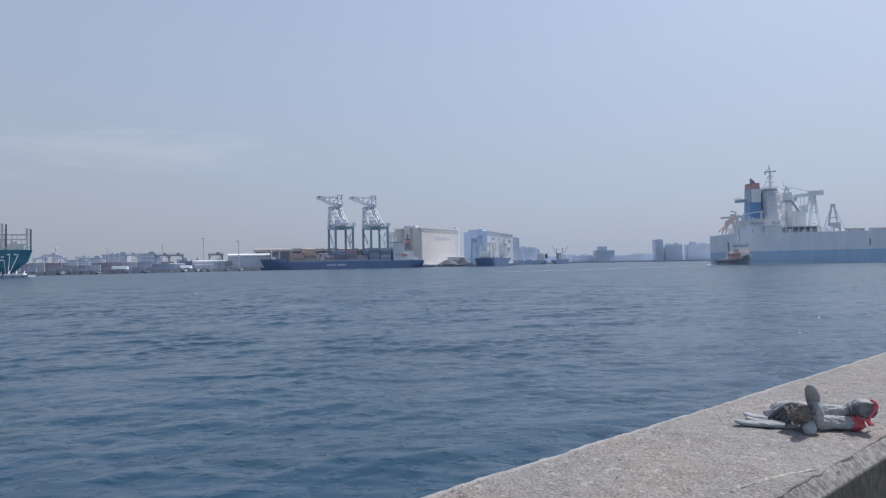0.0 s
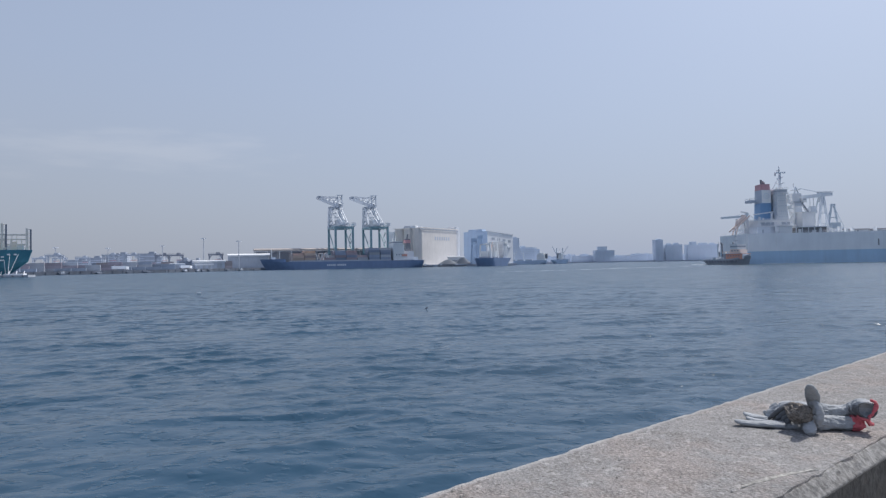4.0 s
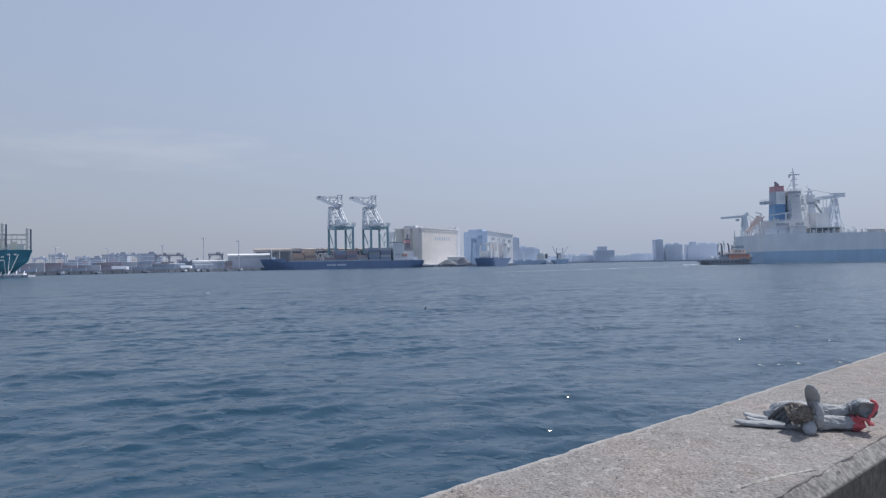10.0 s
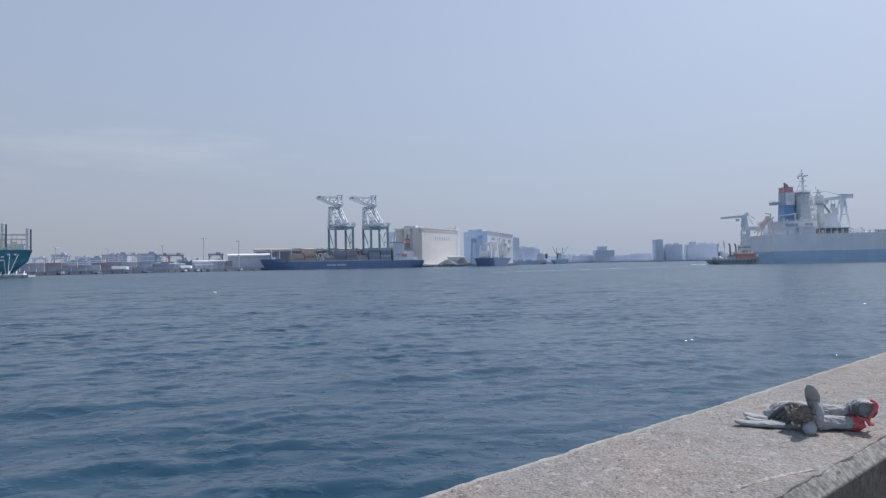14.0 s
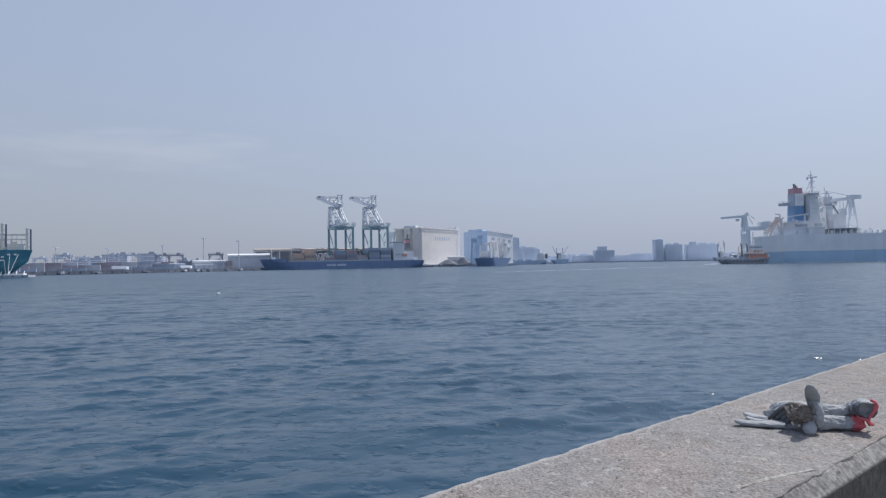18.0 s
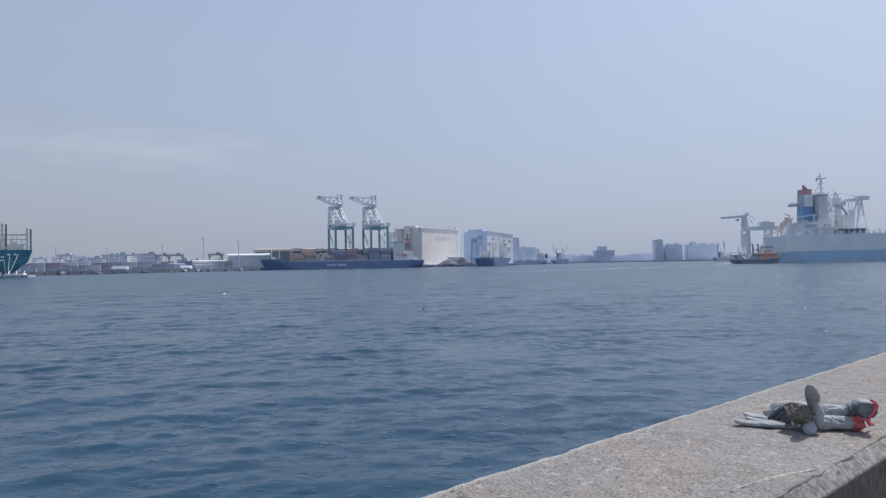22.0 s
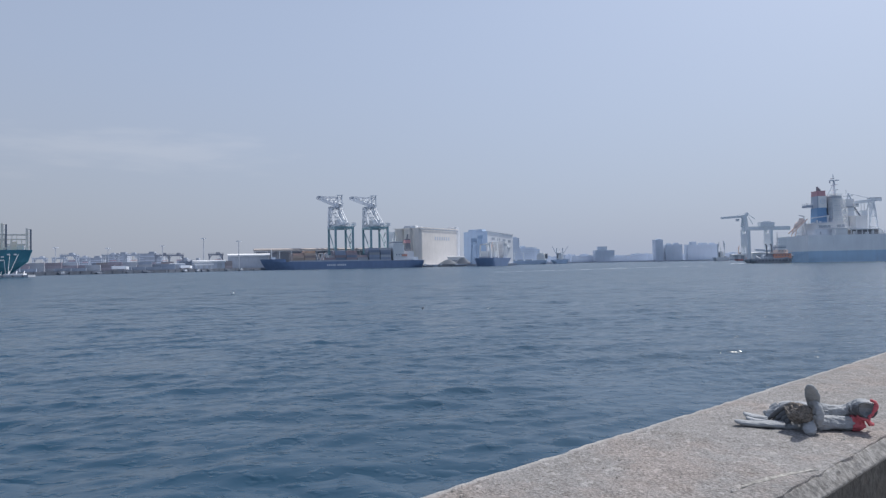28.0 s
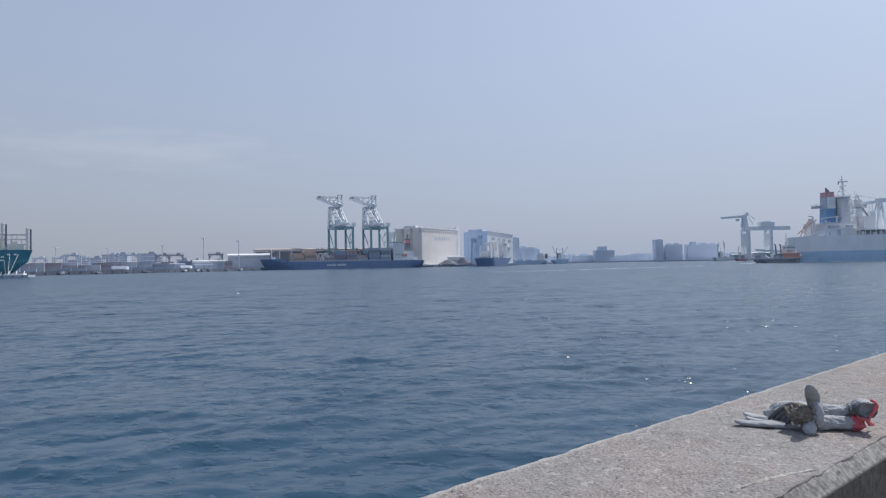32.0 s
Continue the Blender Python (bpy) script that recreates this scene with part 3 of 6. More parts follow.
def bulk_carrier():
    ship = thing("bulk_carrier", pose(188, 439.5, 0), "large grey and blue bulk carrier under way with pale deckhouse", "ship")
    L, B, D = 262, 45, 19.5
    part("lower_hull", hull_band(L, B, -6, 7.9, D, 9, 10, fullness=9, tuck=-12.0), SHIPBLUE, ship, "blue painted lower hull")
    upper = part("upper_hull", hull_band(L, B, 7.9, D, D, 9, 10, fullness=9, tuck=-12.0), SHIPGREY, ship, "grey painted upper hull")
    for k in range(9):
        beampart("plate_seam", (14 + k * 24, -22.56, 8.4), (14 + k * 24, -22.56, 19), 0.14, SHIPGREY, upper, h=0.1)
    bm = bmesh.new()
    box(bm, (0, 0, 0), (0.7, 0.14, 4.2))
    for k in range(3):
        box(bm, (0.0, -0.03, -0.8 + 0.8 * k), (1.0, 0.14, 0.12))
    ladder = part("pilot_mark", bm, HATCH, upper, "dark mark on the hull side")
    ladder.location = (84, -22.58, 12.4)
    railing("rail", [(60, 21.5, D), (2, 18, D), (1.5, -18, D), (20, -22, D), (64, -22, D)], ship, OFFWHITE)
    # deckhouse, tier over tier, each with a jutting deck edge and a rail
    def tier(name, x0, x1, half, z0, z1, mat, lab="", windows=0, edge=0.7):
        t = boxpart(name, ((x0 + x1) / 2, 0, (z0 + z1) / 2), (x1 - x0, half * 2, z1 - z0), mat, ship, lab)
        boxpart("deck_edge", ((x0 + x1) / 2, 0, z1 + 0.15), (x1 - x0 + 2 * edge, half * 2 + 2 * edge, 0.3), OFFWHITE, t)
        for w in range(windows):
            x = lerp(x0 + 1.2, x1 - 1.2, w / max(1, windows - 1))
            boxpart("window", (x, -half - 0.04, z0 + (z1 - z0) * 0.62), (0.7, 0.1, 0.8), CRANEGREY, t)
        railing("rail", [(x1 + edge, -half - edge, z1 + 0.3), (x0 - edge, -half - edge, z1 + 0.3), (x0 - edge, half + edge, z1 + 0.3)], t, OFFWHITE, gap=3.0, r=0.1)
        return t
    tier("lower_deckhouse", 9.5, 34.5, 14.0, 19.5, 24.0, PALE, "pale grey lower deckhouse", 8)
    tier("casing_deck", 11.5, 34.5, 12.5, 24.3, 28.2, WHITE, "", 7)
    tier("accommodation_block", 25.6, 33.0, 10.0, 28.5, 32.3, WHITE, "", 4)
    for k in range(4):
        tier("accommodation_block", 25.6, 32.4 - 0.2 * k, 9.8, 32.6 + 3.5 * k, 35.8 + 3.5 * k, WHITE, "", 4, 0.5)
    bridge = tier("bridge", 25.8, 32.6, 9.4, 46.6, 49.0, OFFWHITE, "", 0, 0.4)
    boxpart("bridge_window", (29.2, 0, 48.0), (7.0, 19.0, 0.9), STEELGREY, bridge)
    boxpart("bridge_wing", (30.8, 0, 46.3), (3.0, 24, 0.6), WHITE, bridge)
    for k, z in enumerate((36.0, 40.5, 43.4)):
        boxpart("side_balcony", (34.4, -9.0 + k, z), (3.4, 3.0, 0.5), OFFWHITE, ship)
        boxpart("side_locker", (34.2, -8.6 + k, z + 1.2), (2.0, 2.2, 2.0), WHITE, ship)
    # flat dark panels on the solid wall paint the shade of openings
    boxpart("shade_panel", (17.5, -12.53, 26.0), (8.6, 0.1, 2.2), STEELGREY, ship, "dark panel painting the shade of an opening")
    boxpart("shade_panel", (29.5, -12.53, 26.2), (5.6, 0.1, 2.2), STEELGREY, ship, "dark panel painting the shade of an opening")
    for x in (13.5, 22.6, 26.2):
        boxpart("deck_door", (x, -14.03, 21.2), (1.0, 0.1, 2.2), STEELGREY, ship)
    for k, (x, h) in enumerate(((13, 2.4), (15.5, 1.6), (24.4, 2.8))):
        tubepart("vent_cowl", (x, -10.6, 28.2), (x, -10.6, 28.6 + h), 0.7, OFFWHITE, ship, n=10)
    boxpart("deck_store", (24.7, -18.8, 21.7), (8.6, 5, 4.4), WHITE, ship, "white deck store")
    boxpart("store_roof", (24.7, -18.8, 24.05), (9.2, 5.6, 0.3), OFFWHITE, ship)
    # a solid dark box stands in for the shade under the roof
    boxpart("shelter_shade", (41.6, -17.8, 21.2), (20.6, 4.4, 3.4), HATCH, ship, "solid dark box for the shade under the shelter roof")
    boxpart("shelter_roof", (41.6, -18.4, 23.2), (22, 6.2, 0.5), WHITE, ship)
    for k in range(6):
        beampart("shelter_post", (31.6 + k * 4.0, -21.2, 19.5), (31.6 + k * 4.0, -21.2, 23.0), 0.45, WHITE, ship)
    for x, w, h in ((34.2, 1.6, 2.4), (43.4, 2.4, 1.7), (47.6, 1.5, 2.6)):
        boxpart("deck_locker", (x, -20.4, 19.5 + h / 2), (w, 1.2, h), WHITE, ship)
    # funnel: a tall box with rounded corners, painted in bands
    def ring(z, x0, x1, half):
        c = 0.9
        return [(x0 + c, -half, z), (x1 - c, -half, z), (x1, -half + c, z), (x1, half - c, z), (x1 - c, half, z), (x0 + c, half, z), (x0, half - c, z), (x0, -half + c, z)]
    f = part("funnel", loft([ring(28.2, 16.6, 24.9, 5.4), ring(40.6, 17.1, 24.4, 5.1)]), FUNNELBLUE, ship, "blue lower funnel")
    band = part("funnel_band", loft([ring(40.6, 17.1, 24.4, 5.1), ring(49.5, 17.4, 24.1, 4.9)]), DOCKGREY, f, "grey funnel band")
    boxpart("emblem_panel", (20.9, -5.03, 45.0), (6.2, 0.24, 8.8), PANELWHITE, f, "white emblem panel")
    part("funnel_top", loft([ring(49.5, 17.4, 24.1, 4.9), ring(53.0, 17.7, 23.9, 4.7)]), RED, f, "red funnel top")
    part("funnel_rim", loft([ring(53.0, 17.5, 24.1, 4.9), ring(53.4, 17.5, 24.1, 4.9)]), RED, f)
    for dx, h in ((-0.6, 56.8), (0.9, 56.0), (2.0, 55.2)):
        tubepart("exhaust_pipe", (20.6 + dx, 0.6 * dx, 53.2), (20.4 + dx, 0.6 * dx, h), 0.75, BLACK, f)
    bm = bmesh.new()
    for k in range(28):
        a, b = 2 * math.pi * k / 28, 2 * math.pi * (k + 1) / 28
        p0, p1 = (20.9 + 1.75 * math.cos(a), -5.2, 45.4 + 1.75 * math.sin(a)), (20.9 + 1.75 * math.cos(b), -5.2, 45.4 + 1.75 * math.sin(b))
        beam(bm, p0, p1, 0.1, 0.7)
    for z in (44.8, 45.4, 46.0):
        box(bm, (20.9, -5.2, z), (2.0, 0.1, 0.28))
    part("emblem", bm, CRANEBLUE, band, "round pale grey emblem")
    boxpart("funnel_platform", (13.6, 2.5, 42.2), (4.4, 7, 1.8), DOCKGREY, ship)
    railing("platform_rail", [(15.8, -1, 43.1), (11.4, -1, 43.1), (11.4, 6, 43.1)], ship, OFFWHITE, r=0.1)
    boxpart("funnel_deck", (20, 0, 28.75), (14, 25, 0.5), WHITE, ship)
    beampart("provision_crane", (9.5, -10, 32.6), (22.8, -10, 34.2), 0.8, OFFWHITE, ship, "pale provision crane jib")
    tubepart("provision_post", (21.5, -10, 28), (21.5, -10, 34.2), 0.6, OFFWHITE, ship)
    # radar mast: stout post, crosstree with lamps, thin topmast
    mast = tubepart("mast", (33.0, 0, 46.8), (33.0, 0, 61.6), 1.05, PALE, ship, r2=0.75)
    tubepart("topmast", (32.6, 0, 61.6), (32.4, 0, 66.2), 0.42, PALE, mast, r2=0.22)
    beampart("yard", (29.6, 0, 61.4), (36.8, 0, 61.6), 0.9, PALE, mast)
    beampart("yard", (33.0, -4, 58), (33.0, 4, 58), 0.5, PALE, mast)
    tubepart("signal_lamp", (29.8, 0, 59.4), (29.8, 0, 60.9), 0.45, STEELGREY, mast)
    beampart("radar_scanner", (32.0, -2.2, 63.0), (32.0, 2.2, 63.0), 0.6, WHITE, mast)
    boxpart("mast_platform", (33.0, 0, 54.2), (3.8, 4, 0.4), PALE, mast)
    beampart("mast_stay", (32.8, 0, 59.5), (27.2, 0, 49.3), 0.3, PALE, mast)
    for x, h in ((27.3, 51), (34.0, 52.0), (36, 50.5)):
        tubepart("aerial", (x, 3, 46.8), (x, 3, h + 1.4), 0.18, WHITE, ship)
    tubepart("radome", (30, -6, 49.2), (30, -6, 51.0), 1.0, WHITE, ship, n=14)
    # stern lifeboat on its slipway
    boat = part("lifeboat", loft([[(lerp(1.6, 8.6, f), y * w * 1.15, lerp(26.6, 31.4, f) + z * w * 1.5) for y, z in
                                  ((-1.7, 0.2), (-1.2, 1.5), (1.2, 1.5), (1.7, 0.2), (0.9, -1.2), (-0.9, -1.2))]
                                 for f, w in ((0, 0.35), (0.15, 0.9), (0.8, 1.0), (1, 0.7))]), PALEORANGE, ship, "pale orange free-fall lifeboat")
    boxpart("cockpit", (7.0, 0, 32.6), (2.0, 2.2, 1.2), PALEORANGE, boat)
    for y in (-2.6, 2.6):
        beampart("slipway_beam", (-1.6, y, 21.8), (10.2, y, 32.4), 0.8, PALEORANGE, ship, "pale orange slipway beam")
        beampart("slipway_leg", (0.6, y, 19.5), (2.2, y, 25), 0.6, PALEORANGE, ship)
        beampart("slipway_leg", (9.0, y, 19.5), (9.0, y, 31.4), 0.6, OFFWHITE, ship)
        beampart("slipway_brace", (1.4, y, 23), (9.0, y, 20), 0.4, OFFWHITE, ship)
    for k in range(5):
        x = 0.2 + k * 2.2
        beampart("slipway_rung", (x, -2.6, 23.4 + k * 1.98), (x, 2.6, 23.4 + k * 1.98), 0.45, PALEORANGE, ship)
    beampart("davit", (9.4, 0, 34.6), (5.6, 0, 35.4), 0.6, OFFWHITE, ship)
    beampart("davit_post", (9.6, 0, 19.5), (9.2, 0, 34.8), 0.6, OFFWHITE, ship)
    # cargo handling crane
    tower = boxpart("crane_tower", (43.0, 0, 30), (5.6, 8, 21), PALE, ship, taper=0.86)
    for k, z in enumerate((25, 29.5, 34, 38)):
        boxpart("tower_platform", (43.0, 0, z), (8.0 - k * 0.5, 10, 0.4), OFFWHITE, tower)
    boxpart("slew_ring", (43.0, 0, 40.9), (6.6, 8.4, 1.2), STEELGREY, tower)
    boxpart("winch_house", (42.4, 0, 44.2), (6.4, 6.4, 5.4), OFFWHITE, tower)
    boxpart("crane_cab", (46.2, -4.3, 42.0), (2.8, 2.8, 3.0), WHITE, tower)
    boxpart("cab_window", (46.4, -5.73, 42.4), (2.2, 0.08, 1.2), STEELGREY, tower)
    beampart("apex_post", (41.4, -2, 46.5), (43.0, -1, 51.4), 0.8, PALE, tower)
    beampart("apex_post", (44.4, -2, 46.5), (43.0, -1, 51.4), 0.8, PALE, tower)
    boxpart("apex_platform", (43.2, 0, 49.4), (5.0, 5, 0.4), PALE, tower)
    tubepart("tower_aerial", (42, 0, 51), (42, 0, 54), 0.22, OFFWHITE, tower)
    beampart("boom_stay", (43.2, 0, 51.2), (60, 0, 47.4), 0.3, PALE, tower)
    for k in range(5):
        a = -1 if k % 2 else 1
        beampart("stair_flight", (39.4, 2.2 * a, 20 + k * 4), (39.4, -2.2 * a, 24 + k * 4), 0.6, OFFWHITE, tower, h=0.25)
    boxpart("cargo_deckhouse", (45.6, -7, 28.4), (8.6, 9, 9.6), OFFWHITE, ship, "pale deckhouse under the crane")
    boxpart("deckhouse_roof", (45.6, -7, 33.4), (9.4, 9.8, 0.4), WHITE, ship)
    boxpart("pump_room", (44.4, -8, 21.6), (16, 10, 4.2), PALE, ship)
    bm = bmesh.new()
    for y in (-1.6, 1.6):
        beam(bm, (44, y, 44.0), (59.2, y, 45.3), 0.8, 2.2)
        for k in range(6):
            x = 45 + k * 2.4
            beam(bm, (x, -1.6, 44.1 + (x - 44) * 0.086), (x + 1.2, 1.6, 44.2 + (x - 44) * 0.086), 0.4)
    part("crane_boom", bm, PALE, ship)
    head = boxpart("boom_head", (63.2, 0, 46.2), (8.8, 3.6, 2.7), PALE, ship)
    boxpart("head_walkway", (63.2, 0, 47.7), (9.4, 4.4, 0.25), OFFWHITE, head)
    beampart("luffing_ram", (44.3, -3, 41.6), (49.8, -3, 32.9), 0.9, WHITE, ship)
    beampart("ram_sleeve", (44.9, -3.4, 41.6), (50.4, -3.4, 32.9), 0.8, YARDSTEEL, ship, "dark ram sleeve")
    grab = boxpart("grab_bucket", (54.2, 0, 35.8), (4.8, 5, 4.6), CRANEGREY, ship, "grey cargo grab", taper=0.7)
    for x in (53, 55.4):
        beampart("grab_rope", (x, 0, 38), (x, 0, 44.6), 0.25, STEELGREY, grab)
    for y in (-5, 5):
        beampart("boom_rest_leg", (54.6, y, 19.5), (60.4, y * 0.4, 44.4), 1.2, PALE, ship)
        beampart("boom_rest_leg", (62.2, y, 19.5), (61.2, y * 0.4, 44.4), 1.2, PALE, ship)
    for z, a, b in ((25.6, 56.0, 62.0), (33, 57.7, 61.7), (39, 59.1, 61.4)):
        beampart("boom_rest_tie", (a, -3.6, z), (b, -3.6, z), 0.7, PALE, ship)
    beampart("boom_rest_cap", (60.8, -3.4, 44.3), (60.8, 3.4, 44.3), 1.2, PALE, ship)
    for x, h in ((51.5, 6.2), (57.4, 5.4), (64.4, 4.0)):
        tubepart("vent_post", (x, -12, 19.5), (x, -12, 19.5 + h), 0.55, OFFWHITE, ship)
    # hatches
    for k in range(8):
        x = 68 + k * 22.5
        h = boxpart("hatch_coaming", (x + 8, 0, 20.2), (17.5, 24, 1.4), STEELGREY, ship, "dark hatch coaming")
        boxpart("hatch_cover", (x + 8, 0, 21.3), (18.4, 25, 0.8), HATCH, h)
        boxpart("vent_house", (x + 19.5, -14, 21), (1.6, 1.6, 3.0), OFFWHITE, ship)
        tubepart("bollard", (x + 4, -20.5, 19.5), (x + 4, -20.5, 20.7), 0.5, BLACK, ship)
    for x, h, w in ((55, 3.2, 2.2), (58.5, 2.4, 3), (62, 3.6, 1.6), (66, 2.2, 1.4), (70, 2.8, 1.3)):
        boxpart("deck_gear", (x, -18, 19.5 + h / 2), (w, 2.2, h), OFFWHITE, ship)
    boxpart("forecastle", (244, 0, 21), (26, 24, 3), SHIPGREY, ship, taper=0.8)
    tubepart("foremast", (246, 0, 22), (246, 0, 36), 0.7, PALE, ship, r2=0.4)
    return ship


def tug_boat():
    tug = thing("tugboat", pose(180, 400, 0), "small tugboat with dark hull and orange deckhouse", "tugboat")
    b = hull_band(34, 11, -2.5, 2.6, 2.6, 3, 3, -2.5, 0.55)
    for v in b.verts:
        v.co.x -= 17.5
        v.co.z += max(0.0, v.co.x - 2) ** 2 * 0.012 if v.co.z > 0 else 0
    hull = part("hull", b, TUGHULL, tug, "dark grey tug hull")
    b = hull_band(33, 10.4, 2.6, 3.3, 3.3, 1, 2, -2.5, 0.55)
    for v in b.verts:
        v.co.x -= 17
        v.co.z += max(0.0, v.co.x - 2) ** 2 * 0.014
    part("bulwark", b, STEELGREY, tug, "dark grey bulwark")
    for k in range(11):
        x = -13 + k * 2.4
        tubepart("tyre_fender", (x, -5.5, 1.9), (x, -5.85, 1.9), 0.75, BLACK, hull, n=12)
    house = boxpart("deckhouse", (6.8, 0, 4.9), (12.5, 7.2, 3.4), ORANGE, tug, "orange deckhouse")
    for k in range(5):
        boxpart("porthole", (2.4 + k * 2.1, -3.63, 5.3), (0.7, 0.1, 0.7), WINDOWDARK, house)
    boxpart("deckhouse_front", (13.2, 0, 4.9), (0.3, 6.6, 2.8), OFFWHITE, house, "white front of the deckhouse")
    boxpart("upper_deckhouse", (7.2, 0, 7.9), (7.6, 6.0, 2.6), PALEORANGE, tug, "pale orange upper deckhouse")
    boxpart("boat_deck", (5.6, 0, 6.75), (15.0, 8.4, 0.25), OFFWHITE, tug)
    railing("rail", [(13, -4.1, 6.9), (-1.6, -4.1, 6.9), (-1.6, 4.1, 6.9)], tug, PALEORANGE, r=0.1)
    for k in range(3):
        boxpart("side_window", (5.0 + k * 2.2, -3.03, 8.3), (1.2, 0.08, 0.8), WINDOWDARK, tug)
    wheel = boxpart("wheelhouse", (6.8, 0, 10.6), (5.4, 7.0, 2.8), WHITE, tug, "white wheelhouse")
    boxpart("window_band", (6.8, 0, 10.9), (5.6, 7.2, 0.9), STEELGREY, wheel)
    boxpart("wheelhouse_roof", (6.8, 0, 12.2), (6.2, 7.8, 0.5), WHITE, wheel)
    for x, y in ((-3.4, -2.2), (2.2, 1.8)):
        st = tubepart("exhaust_stack", (x, y, 5), (x - 0.4, y, 12.6), 0.6, BLACK, tug, r2=0.5)
        tubepart("stack_cap", (x - 0.4, y, 12.6), (x - 1.1, y, 13.6), 0.5, BLACK, st)
    mast = tubepart("mast", (5.2, 0, 9), (5.2, 0, 21.5), 0.4, STEELGREY, tug, r2=0.16)
    for z, w in ((14.5, 3.0), (17, 2.2)):
        beampart("crosstree", (5.2 - w / 2, 0, z), (5.2 + w / 2, 0, z), 0.3, STEELGREY, mast)
    beampart("mast_stay", (5.2, 0, 15), (2.6, 0, 9.2), 0.3, STEELGREY, mast)
    w = tubepart("towing_winch", (-4.2, -1.6, 4.6), (-4.2, 1.6, 4.6), 1.3, STEELGREY, tug, n=14)
    boxpart("winch_frame", (-4.2, 0, 3.6), (2.6, 4.4, 1.0), STEELGREY, w)
    boxpart("engine_casing", (-1.4, 0, 4.8), (4.6, 5, 3.0), STEELGREY, tug)
    beampart("towing_arch", (-8.6, -3.4, 3.2), (-8.6, 3.4, 5.2), 0.4, OFFWHITE, tug)
    tubepart("crane_post", (-6.6, -2.4, 3), (-6.6, -2.4, 6.8), 0.35, OFFWHITE, tug)
    boxpart("life_raft", (-0.4, -3.2, 7.0), (2.0, 1.0, 1.0), WHITE, tug)
    railing("rail", [(-14.5, -4.6, 3.2), (-2, -5.1, 3.2), (0, -5.1, 3.3)], tug, OFFWHITE, r=0.1)
    return tug


CARRIER = bulk_carrier()
TUG = tug_boat()


# ------------------------------------------------------------------ containers and cranes
def container_mesh(k):
    """A forty-foot box with corner posts, top rails and ribbed sides."""
    bm = bmesh.new()
    box(bm, (0, 0, 1.3), (12.0, 2.3, 2.4))
    for x in (-6, 6):
        for y in (-1.13, 1.13):
            box(bm, (x * 0.992, y, 1.3), (0.2, 0.18, 2.6))
    for y in (-1.14, 1.14):
        box(bm, (0, y, 2.52), (12.1, 0.14, 0.14))
        box(bm, (0, y, 0.08), (12.1, 0.14, 0.16))
        for i in range(12):
            box(bm, (-5.4 + i * 0.98, y, 1.3), (0.36, 0.1, 2.3))
    me = bpy.data.meshes.new("shipping_container")
    bm.to_mesh(me)
    bm.free()
    me.materials.append(BOX_COLOURS[k])
    return me


BOX_MESH = [container_mesh(k) for k in range(9)]


def container(k, m, where):
    ob = new("shipping_container", BOX_MESH[k])
    ob.matrix_world = m
    return tagged(ob, f"{BOX_WORDS[k]} ribbed steel shipping container {where}", "container", "stacked shipping containers")


